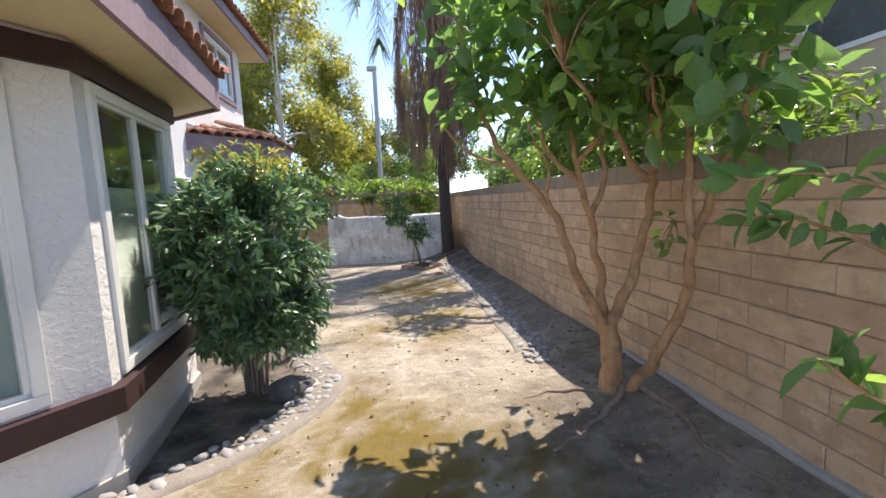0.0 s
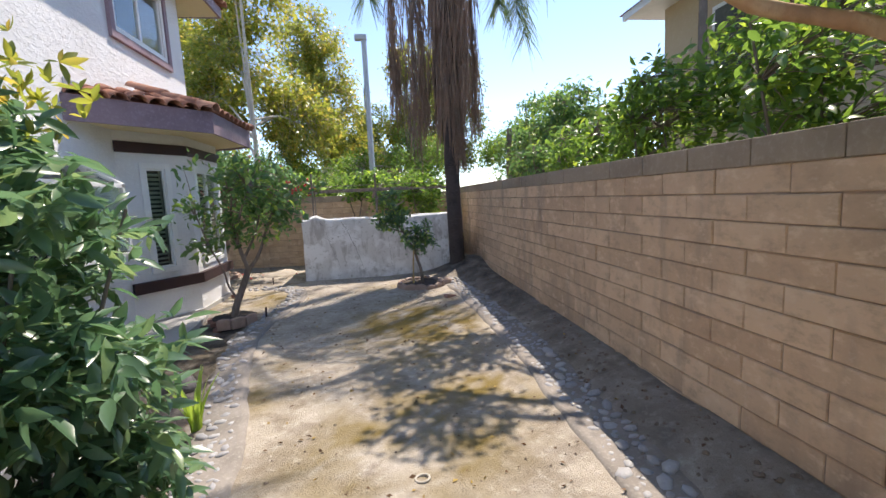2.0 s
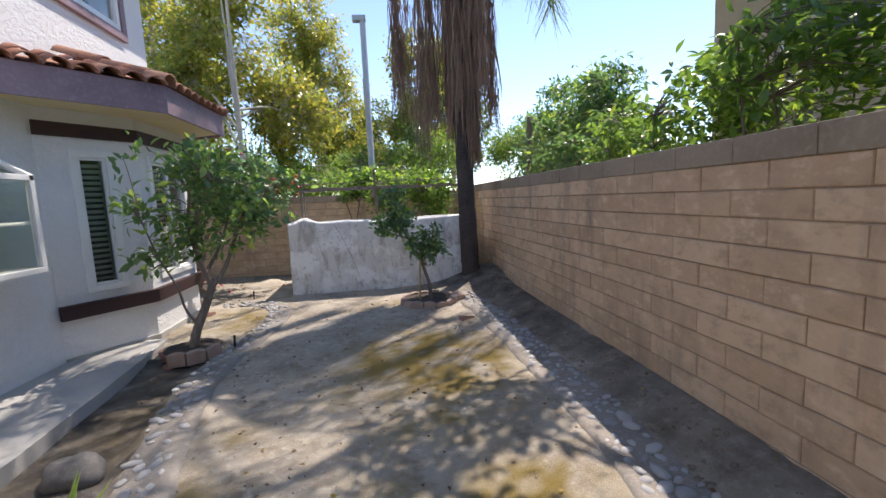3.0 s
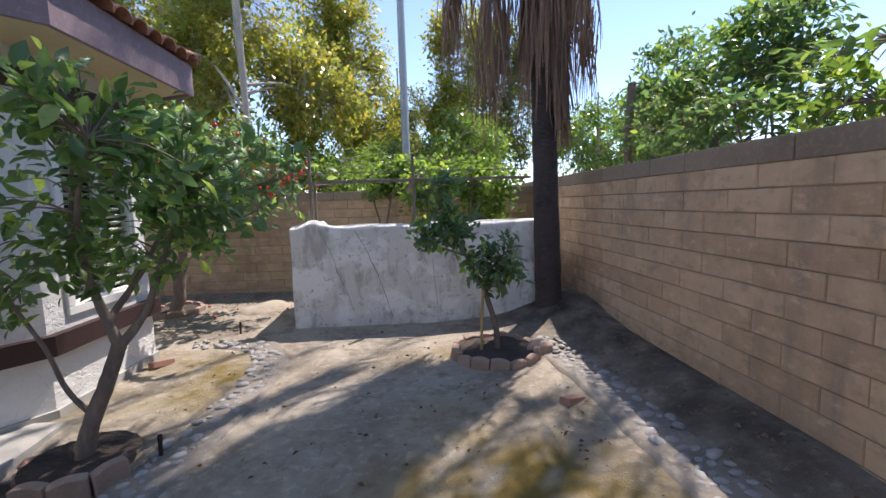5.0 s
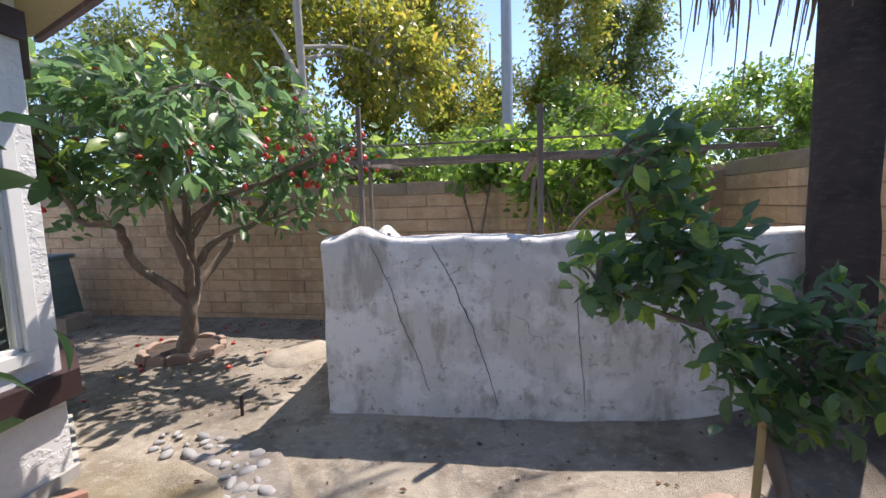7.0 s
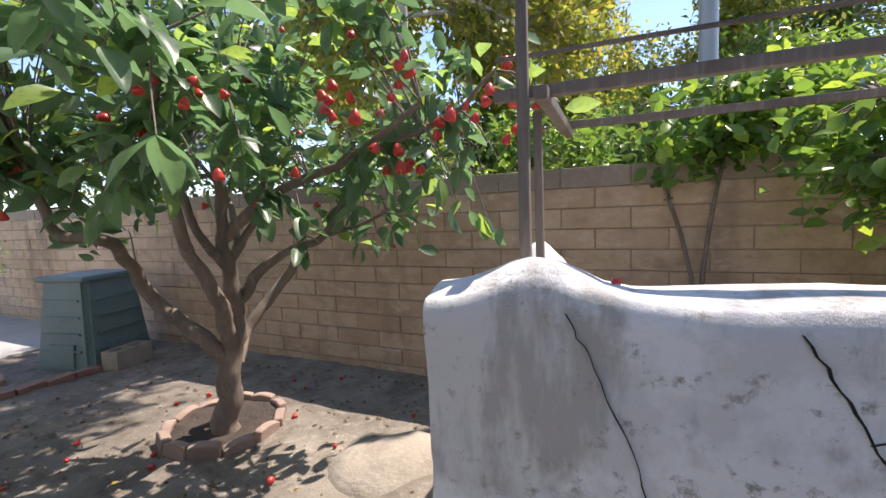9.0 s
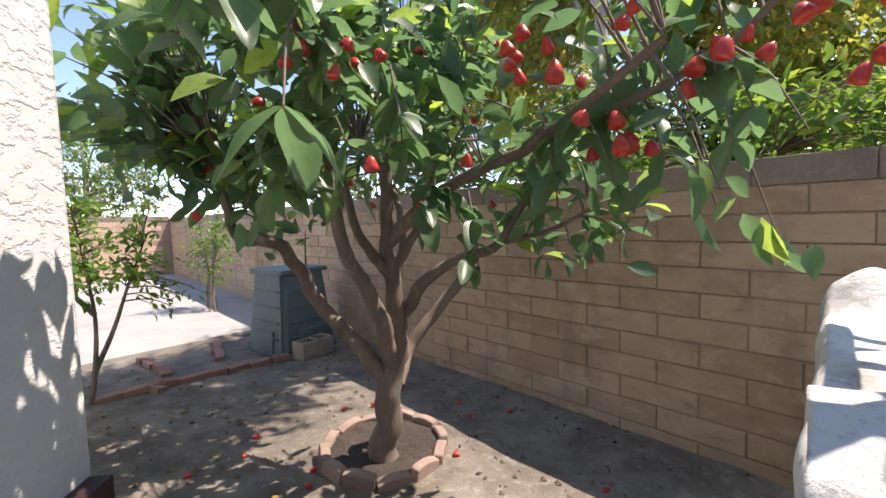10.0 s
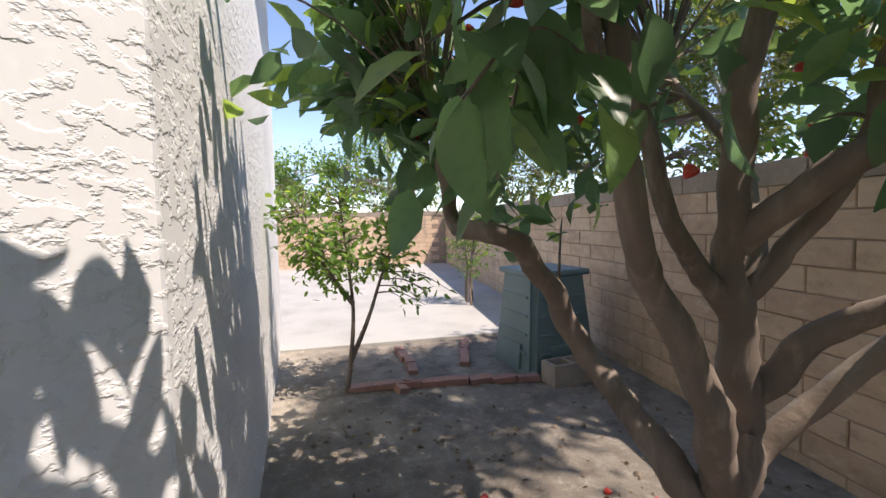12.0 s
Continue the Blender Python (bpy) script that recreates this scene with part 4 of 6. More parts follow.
# ---- plants ----
def right_tree():
    t = empty("tree", 2.5, 2.72, 0, 0, "multi-stemmed tree with smooth tan bark and broad leaves", "tree")
    o = Vector((2.5, 2.72, 0))
    def L(name, pts, r0, r1, seed):
        q = [Vector((min(p[0], 2.79), p[1], p[2])) - o for p in pts]
        return limb_mesh(name, q, r0 * 0.88, r1 * 0.85, "bark", t, 12, seed, wob=0.12, kink=0.04)[1]
    lines = [
        L("trunk", [(2.48, 2.72, -0.1), (2.47, 2.72, 0.08), (2.46, 2.73, 0.3), (2.45, 2.75, 0.62)], 0.125, 0.078, 1),
        L("limb", [(2.44, 2.76, 0.52), (2.34, 2.76, 0.74), (2.2, 2.78, 1.07), (2.06, 2.8, 1.44), (1.85, 2.8, 1.71), (1.6, 2.8, 2.02), (1.45, 2.8, 2.3)], 0.052, 0.018, 2),
        L("limb", [(2.45, 2.76, 0.54), (2.43, 2.82, 0.8), (2.42, 2.88, 1.12), (2.38, 2.9, 1.43), (2.27, 2.9, 1.83), (2.2, 2.9, 2.35), (2.1, 2.75, 2.8)], 0.045, 0.018, 3),
        L("limb", [(2.46, 2.75, 0.54), (2.55, 2.71, 0.82), (2.63, 2.71, 1.02), (2.72, 2.7, 1.37), (2.74, 2.65, 1.72), (2.66, 2.55, 2.15), (2.45, 2.45, 2.7)], 0.057, 0.022, 4),
        L("limb", [(2.5, 2.7, 0.06), (2.6, 2.58, 0.2), (2.7, 2.42, 0.53), (2.745, 2.26, 0.92), (2.71, 2.2, 1.3), (2.68, 2.2, 1.74), (2.6, 2.1, 2.2), (2.4, 1.8, 2.6)], 0.055, 0.02, 5),
        L("limb", [(2.72, 2.22, 1.24), (2.74, 2.1, 1.5), (2.75, 2.0, 1.73), (2.77, 1.9, 1.93), (2.7, 1.7, 2.3)], 0.034, 0.014, 6),
        L("limb", [(2.38, 2.9, 1.42), (2.5, 2.92, 1.62), (2.52, 2.95, 1.95), (2.6, 3.0, 2.5)], 0.032, 0.014, 7),
        L("limb", [(2.73, 2.67, 1.68), (2.55, 2.6, 1.82), (2.35, 2.5, 2.05), (1.9, 2.25, 2.35)], 0.036, 0.012, 8),
        L("limb", [(1.85, 2.8, 1.71), (1.72, 2.9, 1.84), (1.45, 2.95, 1.95), (1.25, 2.95, 2.15)], 0.022, 0.01, 9),
        L("limb", [(2.3, 2.9, 1.7), (2.1, 2.95, 1.9), (2.0, 3.0, 2.2), (1.95, 3.1, 2.5)], 0.028, 0.012, 10),
        L("limb", [(2.27, 2.9, 1.83), (2.4, 2.75, 2.05), (2.46, 2.65, 2.4)], 0.03, 0.012, 11),
        L("limb", [(2.73, 2.66, 1.7), (2.62, 2.45, 1.78), (2.55, 2.3, 1.95), (2.3, 2.0, 2.3)], 0.03, 0.012, 12),
        L("limb", [(2.06, 2.8, 1.44), (1.95, 2.72, 1.62), (1.93, 2.65, 1.8), (1.8, 2.55, 2.0)], 0.018, 0.008, 13),
    ]
    for k, pts in enumerate(([(2.58, 2.72), (2.38, 2.72), (2.2, 2.84), (1.98, 2.9), (1.62, 2.82)], [(2.55, 2.66), (2.3, 2.5), (2.05, 2.3), (1.75, 2.16)], [(2.6, 2.6), (2.66, 2.3), (2.6, 1.9), (2.66, 1.5)])):
        q = [Vector((x, y, ground_height(x, y) + (0.03, 0.006, 0.004, -0.002, -0.015)[n])) - o for n, (x, y) in enumerate(pts)]
        limb_mesh("root", q, 0.03, 0.011, "root", t, 10, 20 + k, wob=0.18, kink=0.06)
    blobs = [(1.9, 2.75, 2.75, 0.85, 0.75, 0.6), (2.5, 2.5, 2.75, 0.8, 0.9, 0.75), (2.5, 1.7, 2.6, 0.7, 0.7, 0.6), (1.35, 3.1, 2.25, 0.3, 0.35, 0.35), (3.0, 3.0, 2.7, 0.8, 0.8, 0.75), (2.1, 2.2, 3.3, 1.0, 1.1, 0.4), (2.7, 1.95, 2.1, 0.35, 0.4, 0.3), (2.5, 1.55, 2.25, 0.42, 0.45, 0.32), (2.1, 1.95, 2.12, 0.32, 0.3, 0.2), (1.75, 2.6, 2.15, 0.4, 0.35, 0.25)]
    blobs = [(x - o.x, y - o.y, z, a, b, c) for x, y, z, a, b, c in blobs]
    crown(t, None, lines[1:], blobs, 410, 8, 0.175, 0.6, "leaf_big", "bark", 0.2, 11, 0.25)
    # small hanging shoot
    crown(t, None, [[Vector(p) - o for p in ((2.68, 2.2, 1.5), (2.6, 2.2, 1.4))]], [(0.06, -0.52, 1.34, 0.07, 0.07, 0.15)], 6, 4, 0.075, 0.6, "leaf_vine", "bark", 0.06, 12, 0.2, name="shoot")
    return t


right_tree()


def near_shrub():
    s = empty("shrub", 2.45, 0.2, 0.13, 0, "thin shrub with long shoots of broad leaves by the wall", "shrub")
    o = Vector((2.45, 0.2, 0.13))
    lines = []
    for k, pts in enumerate(([(2.45, 0.2, 0.0), (2.35, 0.25, 0.6), (2.1, 0.4, 1.0), (1.86, 0.5, 1.12), (1.72, 0.52, 1.22)], [(2.45, 0.2, 0.0), (2.5, 0.3, 0.9), (2.3, 0.6, 1.45), (2.05, 0.8, 1.62), (1.85, 0.9, 1.62)], [(2.45, 0.2, 0.0), (2.55, 0.4, 1.0), (2.6, 0.7, 1.6), (2.45, 0.9, 1.85)], [(2.45, 0.2, 0.0), (2.55, 0.45, 0.8), (2.4, 0.8, 1.3), (2.15, 0.95, 1.48), (1.98, 1.0, 1.5)])):
        lines.append(limb_mesh("stem", [Vector(p) - o for p in pts], 0.014, 0.004, "bark", s, 6, 40 + k)[1])
    rng = np.random.default_rng(8)
    O, D, S = [], [], []
    for line in lines:
        m = len(line)
        for i in range(int(m * 0.55), m):
            d = (line[i] - line[i - 1]).normalized()
            for _ in range(2):
                O.append(tuple(line[i]))
                D.append(np.array(d) * 0.6 + rng.normal(size=3) * 0.8)
                S.append(0.125 * rng.uniform(0.6, 1.15))
    leaf_mesh("leaves", O, D, S, 0.45, "leaf_big", s, rng, 0.2)


near_shrub()


def bush():
    b = empty("bush", -0.45, 3.62, -0.04, 0, "dense rounded evergreen bush with fine glossy leaves", "bush")
    rng = random.Random(4)
    lines = []
    for k in range(16):
        a = rng.uniform(0, 6.28)
        r = rng.uniform(0.02, 0.14)
        R = rng.uniform(0.15, 0.6)
        pts = [(math.cos(a) * r, math.sin(a) * r, 0), (math.cos(a) * r * 1.4, math.sin(a) * r * 1.4, 0.45), (math.cos(a) * R * 0.6, math.sin(a) * R * 0.6, 0.95), (math.cos(a) * R, math.sin(a) * R, rng.uniform(1.2, 1.75))]
        lines.append(limb_mesh("stem", pts, 0.016, 0.006, "bark_grey", b, 6, 60 + k, n=4)[1])
    nr = np.random.default_rng(14)
    P = blob_points([(0.03, -0.08, 1.25, 0.69, 0.54, 0.72), (0.0, -0.05, 1.75, 0.45, 0.4, 0.32), (0.13, -0.1, 0.75, 0.6, 0.46, 0.4)], 1250, nr, 0.3)
    O, D, S = [], [], []
    for p in P:
        out = np.array((p[0], p[1], (p[2] - 1.1) * 0.8))
        out /= np.linalg.norm(out) + 1e-6
        # a spray: leaflets in fans along a short shoot
        axis = out + nr.normal(size=3) * 0.5
        axis /= np.linalg.norm(axis)
        for j in range(11):
            O.append(p - axis * 0.12 + axis * 0.02 * j + nr.normal(size=3) * 0.012)
            D.append(axis * 0.8 + nr.normal(size=3) * 0.65 + np.array((0, 0, -0.15)))
            S.append(0.095 * nr.uniform(0.6, 1.3))
    leaf_mesh("foliage", O, D, S, 0.34, "leaf_bush", b, nr, 0.25, kind="stuff")
    P2 = blob_points([(0.05, -0.05, 1.98, 0.55, 0.45, 0.2)], 120, nr, 0.2)
    O = [p for p in P2 for _ in range(6)]
    D = nr.normal(size=(len(O), 3)) * 0.7 + np.array((0, 0, 0.7))
    leaf_mesh("new_growth", O, D, 0.05 * nr.uniform(0.6, 1.3, len(O)), 0.34, "leaf_yellow", b, nr, 0.2, kind="stuff")


bush()


def citrus_tree():
    t = empty("citrus_tree", -1.25, 8.45, 0, 0, "small leaning citrus tree with glossy dark leaves", "tree")
    o = Vector((-1.25, 8.45, 0))
    def L(name, pts, r0, r1, seed):
        return limb_mesh(name, [Vector(p) - o for p in pts], r0, r1, "bark_grey", t, 10, seed)[1]
    lines = [
        L("trunk", [(-1.25, 8.45, -0.08), (-1.2, 8.47, 0.2), (-1.08, 8.5, 0.5), (-1.0, 8.52, 0.72)], 0.055, 0.04, 1),
        L("limb", [(-1.17, 8.48, 0.3), (-1.25, 8.42, 0.5), (-1.28, 8.36, 0.75), (-1.4, 8.3, 1.1), (-1.5, 8.25, 1.5)], 0.017, 0.008, 2),
        L("limb", [(-1.0, 8.52, 0.7), (-1.08, 8.5, 1.0), (-1.15, 8.48, 1.35), (-1.1, 8.45, 1.75)], 0.033, 0.012, 3),
        L("limb", [(-1.0, 8.52, 0.7), (-0.86, 8.56, 0.9), (-0.75, 8.6, 1.2), (-0.6, 8.6, 1.6)], 0.03, 0.012, 4),
        L("limb", [(-1.05, 8.5, 0.85), (-0.95, 8.75, 1.15), (-0.9, 9.0, 1.5)], 0.024, 0.01, 5),
        L("limb", [(-1.1, 8.48, 1.1), (-0.95, 8.25, 1.5), (-0.75, 8.1, 1.85)], 0.02, 0.008, 6),
    ]
    blobs = [(-1.0, 8.6, 1.6, 0.85, 0.6, 0.5), (-0.55, 8.6, 1.7, 0.6, 0.5, 0.45), (-1.45, 8.35, 1.3, 0.5, 0.4, 0.42), (-0.75, 8.25, 1.95, 0.5, 0.45, 0.28), (-0.85, 8.9, 1.35, 0.5, 0.45, 0.35), (-1.4, 8.15, 2.0, 0.45, 0.4, 0.35)]
    crown(t, None, lines[1:], [(x - o.x, y - o.y, z, a, b, c) for x, y, z, a, b, c in blobs], 195, 8, 0.112, 0.5, "leaf_citrus", "bark_grey", 0.13, 21, 0.25)


citrus_tree()


def scallop_ring(name, x, y, r, pieces, label, z=0.0, arc=(0.0, 1.0)):
    """Short scalloped edging pieces in a ring, uneven as they have settled."""
    rng = random.Random(int(abs(x * 100)))
    e = empty(name, x, y, z, 0, label, "tree ring")
    w = 2 * math.pi * r / pieces * 0.97
    V, F = [], []
    n = 6
    for y0 in (-0.03, 0.03):
        V += [(-w / 2, y0, -0.06), (w / 2, y0, -0.06)]
        V += [(w / 2 - w * k / n, y0 * (1.0 if 0 < k < n else 1), 0.072 + 0.018 * math.sin(math.pi * k / n)) for k in range(n + 1)]
    m = n + 3
    F.append(tuple(range(m))[::-1])
    F.append(tuple(range(m, 2 * m)))
    for k in range(m):
        F.append((k, (k + 1) % m, m + (k + 1) % m, m + k))
    me = bpy.data.meshes.new("edging_piece")
    me.from_pydata(V, [], F)
    bm = bmesh.new()
    bm.from_mesh(me)
    bmesh.ops.recalc_face_normals(bm, faces=bm.faces)
    bmesh.ops.bevel(bm, geom=[q for q in bm.edges], offset=0.006, segments=1, affect="EDGES")
    bm.to_mesh(me)
    bm.free()
    me.materials.append(M["planter"])
    for k in range(pieces):
        a = 2 * math.pi * k / pieces
        if not arc[0] <= k / pieces <= arc[1]:
            continue
        p = new("edging_piece", me)
        p.parent = e
        p.matrix_basis = pose(math.cos(a) * r, math.sin(a) * r, rng.uniform(-0.02, 0.015), rng.uniform(-14, 14), rng.uniform(-7, 7), math.degrees(a) + 90 + rng.uniform(-9, 9))
    bm = bmesh.new()
    bmesh.ops.create_circle(bm, cap_ends=True, segments=28, radius=r - 0.02)
    bmesh.ops.subdivide_edges(bm, edges=bm.edges, cuts=2, use_grid_fill=True)
    bmesh.ops.triangulate(bm, faces=bm.faces)
    bmesh.ops.subdivide_edges(bm, edges=bm.edges, cuts=3, use_grid_fill=True)
    for v in bm.verts:
        v.co.z = 0.045 + 0.03 * noise.noise(v.co * 7) + 0.012 * noise.noise(v.co * 25)
    part("soil_bed", bm, "soil", e, "loose dark soil", smooth=True)
    return e


M["soil"] = surface("loose_dark_soil", (0.085, 0.065, 0.055), (0.05, 0.04, 0.035), (0.15, 0.12, 0.10), 4, 45, 0.98, 0.9, 0.02)


scallop_ring("tree_ring", -1.22, 8.44, 0.31, 11, "half ring of grey scalloped edging at a citrus trunk", 0.03, (0.7, 1.0))
M["pale_rock"] = surface("pale_dusty_rock", (0.43, 0.375, 0.31), (0.28, 0.24, 0.2), (0.54, 0.49, 0.42), 5, 30, 0.95, 0.8, 0.012)
M["dark_rock"] = surface("dark_bed_rock", (0.15, 0.14, 0.135), (0.09, 0.085, 0.08), (0.23, 0.215, 0.2), 4, 40, 0.85, 0.5, 0.006)
M["crumb"] = surface("dry_crumb", (0.22, 0.17, 0.13), (0.13, 0.10, 0.08), (0.34, 0.28, 0.22), 4, 45, 0.98, 0.5, 0.01)


def orange_tree():
    scallop_ring("tree_ring", 1.54, 9.95, 0.41, 15, "low ring of weathered scalloped edging round a young tree")
    t = empty("young_tree", 1.57, 9.97, 0.03, 0, "young orange tree tied to a bamboo stake", "tree")
    def L(name, pts, r0, r1, seed):
        return limb_mesh(name, pts, r0, r1, "bark_grey", t, 8, seed)[1]
    lines = [L("trunk", [(0, 0, -0.05), (-0.02, 0, 0.25), (-0.09, 0.02, 0.5), (-0.13, 0.03, 0.72)], 0.032, 0.024, 1),
             L("limb", [(-0.1, 0.02, 0.6), (-0.3, 0.05, 0.95), (-0.5, 0.08, 1.25), (-0.68, 0.1, 1.65)], 0.017, 0.006, 2),
             L("limb", [(-0.13, 0.03, 0.7), (0.02, 0.0, 0.9), (0.18, -0.03, 1.05)], 0.016, 0.006, 3),
             L("limb", [(-0.3, 0.05, 0.95), (-0.55, 0.0, 1.05), (-0.72, 0.0, 1.15)], 0.012, 0.005, 4)]
    crown(t, None, lines[1:], [(0.02, 0, 0.88, 0.27, 0.26, 0.26), (-0.4, 0.06, 1.22, 0.2, 0.2, 0.2), (-0.56, 0.08, 1.52, 0.22, 0.2, 0.3), (-0.62, 0.02, 1.2, 0.16, 0.15, 0.16)], 135, 7, 0.1, 0.5, "leaf_gloss", "bark_grey", 0.1, 31, 0.2)
    limb_mesh("stake", [(-0.17, -0.02, -0.05), (-0.16, -0.02, 0.3), (-0.13, 0.0, 0.72)], 0.016, 0.014, "stake", t, 8, 5, "split yellow bamboo stake", wob=0.0)


orange_tree()


def fruit_data():
    """A hanging bell-shaped red fruit: narrow at the stalk, broad and dimpled below."""
    bm = bmesh.new()
    rings = ((0.004, 0.0015), (0.0, 0.005), (-0.004, 0.0115), (-0.013, 0.016), (-0.024, 0.0205), (-0.034, 0.0225), (-0.041, 0.0195), (-0.043, 0.011), (-0.038, 0.005))
    seg, prev = 10, None
    for z, r in rings:
        ring = [bm.verts.new((math.cos(2 * math.pi * k / seg) * r * (1.07 if k % 2 and z < -0.03 else 1), math.sin(2 * math.pi * k / seg) * r * (1.07 if k % 2 and z < -0.03 else 1), z)) for k in range(seg)]
        if prev:
            for k in range(seg):
                bm.faces.new((prev[k], prev[(k + 1) % seg], ring[(k + 1) % seg], ring[k]))
        prev = ring
    bm.faces.new(prev)
    me = bpy.data.meshes.new("fruit")
    bm.to_mesh(me)
    bm.free()
    me.polygons.foreach_set("use_smooth", [True] * len(me.polygons))
    me.materials.append(M["petal"])
    return me


FRUIT = fruit_data()


def flowering_tree():
    scallop_ring("tree_ring", -2.8, 12.36, 0.37, 12, "broken ring of pink scalloped edging round a tree")
    t = empty("flowering_tree", -2.7, 12.28, 0.02, 0, "spreading tree with hanging red bell-shaped fruit", "tree")
    o = Vector((-2.7, 12.28, 0.02))
    def L(name, pts, r0, r1, seed):
        return limb_mesh(name, [Vector(p) - o for p in pts], r0 * 0.88, r1 * 0.9, "bark_grey", t, 12, seed, wob=0.1, kink=0.03)[1]
    lines = [
        L("trunk", [(-2.7, 12.28, -0.08), (-2.69, 12.28, 0.1), (-2.65, 12.29, 0.35), (-2.61, 12.3, 0.6), (-2.59, 12.32, 0.84)], 0.105, 0.075, 1),
        L("limb", [(-2.62, 12.26, 0.55), (-2.7, 12.17, 0.72), (-2.86, 12.12, 0.85), (-2.96, 12.06, 0.98), (-2.96, 11.96, 1.15), (-2.84, 11.8, 1.33), (-2.84, 11.68, 1.39), (-3.0, 11.63, 1.41), (-3.1, 11.62, 1.52), (-3.2, 11.6, 1.8)], 0.062, 0.026, 2),
        L("limb", [(-2.6, 12.3, 0.62), (-2.52, 12.18, 0.86), (-2.48, 12.07, 1.08), (-2.44, 11.96, 1.25), (-2.38, 11.82, 1.45), (-2.37, 11.77, 1.72), (-2.42, 11.72, 2.15)], 0.062, 0.024, 3),
        L("limb", [(-2.59, 12.32, 0.78), (-2.57, 12.3, 1.0), (-2.54, 12.26, 1.22), (-2.5, 12.2, 1.5), (-2.44, 12.2, 1.9), (-2.38, 12.3, 2.3)], 0.07, 0.025, 4),
        L("limb", [(-2.55, 12.27, 1.15), (-2.52, 12.12, 1.3), (-2.48, 11.98, 1.46), (-2.52, 11.92, 1.85)], 0.04, 0.02, 5),
        L("limb", [(-2.58, 12.36, 0.92), (-2.5, 12.42, 1.06), (-2.4, 12.48, 1.16), (-2.24, 12.54, 1.25), (-2.02, 12.58, 1.33), (-1.88, 12.6, 1.55), (-1.8, 12.65, 1.95)], 0.05, 0.018, 6),
        L("limb", [(-2.52, 12.24, 1.35), (-2.3, 12.24, 1.52), (-1.97, 12.25, 1.66), (-1.62, 12.22, 1.74), (-1.36, 12.16, 1.84), (-1.1, 12.1, 1.97)], 0.046, 0.015, 7),
        L("limb", [(-1.62, 12.22, 1.74), (-1.3, 12.3, 1.85), (-1.0, 12.3, 1.95), (-0.75, 12.2, 2.1)], 0.025, 0.01, 8),
        L("limb", [(-2.4, 11.85, 1.42), (-2.3, 11.7, 1.75), (-2.15, 11.6, 2.05), (-1.9, 11.45, 2.2)], 0.024, 0.01, 9),
        L("limb", [(-2.15, 11.6, 2.05), (-1.9, 11.3, 2.3), (-1.5, 11.05, 2.3), (-1.15, 10.85, 2.2), (-0.95, 10.7, 2.05)], 0.018, 0.006, 11),
        L("limb", [(-2.57, 12.3, 1.05), (-2.62, 12.42, 1.3), (-2.75, 12.5, 1.6), (-3.1, 12.5, 2.0)], 0.04, 0.014, 10),
        L("limb", [(-2.54, 12.27, 1.2), (-2.42, 12.36, 1.42), (-2.3, 12.4, 1.75), (-2.1, 12.45, 2.2)], 0.036, 0.014, 12),
        L("limb", [(-2.02, 12.58, 1.33), (-1.75, 12.6, 1.4), (-1.5, 12.55, 1.5)], 0.02, 0.008, 13),
    ]
    limb_mesh("cut_stub", [Vector(p) - o for p in ((-2.62, 12.34, 0.5), (-2.66, 12.5, 0.7), (-2.58, 12.68, 0.9), (-2.48, 12.78, 1.08), (-2.43, 12.79, 1.2))], 0.045, 0.03, "root", t, 10, 15, "rotting cut stub", kink=0.02)
    limb_mesh("rotten_end", [Vector(p) - o for p in ((-2.455, 12.8, 1.13), (-2.43, 12.795, 1.19), (-2.42, 12.79, 1.23))], 0.04, 0.012, "bark_pale", t, 8, 16, "pale crumbling wood", wob=0.25)
    blobs = [(-2.8, 12.2, 2.15, 1.0, 0.85, 0.62), (-1.8, 12.4, 1.95, 0.8, 0.6, 0.5), (-1.05, 12.25, 2.05, 0.6, 0.5, 0.38), (-3.6, 12.1, 1.9, 0.65, 0.7, 0.55), (-3.5, 11.55, 1.75, 0.3, 0.3, 0.25), (-2.2, 11.65, 2.15, 0.45, 0.3, 0.3), (-1.2, 11.75, 2.4, 0.4, 0.3, 0.25), (-2.7, 12.35, 2.75, 1.1, 0.8, 0.35), (-1.7, 12.7, 1.6, 0.5, 0.3, 0.35), (-3.3, 11.7, 2.35, 0.8, 0.6, 0.5), (-4.0, 12.6, 2.2, 0.6, 0.6, 0.5), (-1.0, 12.3, 1.7, 0.35, 0.3, 0.4)]
    rel = [(x - o.x, y - o.y, z - o.z, a, b, c) for x, y, z, a, b, c in blobs]
    crown(t, None, lines[1:], rel, 350, 8, 0.14, 0.52, "leaf_gloss", "bark_grey", 0.16, 41, 0.25, 0.05, gap=2.0, cut=0.03)
    # large-leaved outer foliage on the house's side
    outer = [(-3.35, 11.22, 2.2, 0.65, 0.32, 0.42), (-2.75, 11.4, 2.35, 0.5, 0.25, 0.28), (-3.0, 11.5, 1.8, 0.3, 0.25, 0.2), (-2.35, 11.55, 1.72, 0.22, 0.2, 0.16)]
    crown(t, None, lines[1:], [(x - o.x, y - o.y, z - o.z, a, b, c) for x, y, z, a, b, c in outer], 62, 6, 0.18, 0.5, "leaf_gloss", "bark_grey", 0.16, 43, 0.3, 0.35, name="outer_foliage")
    # long shoots with large leaves that hang towards the house
    rng = np.random.default_rng(77)
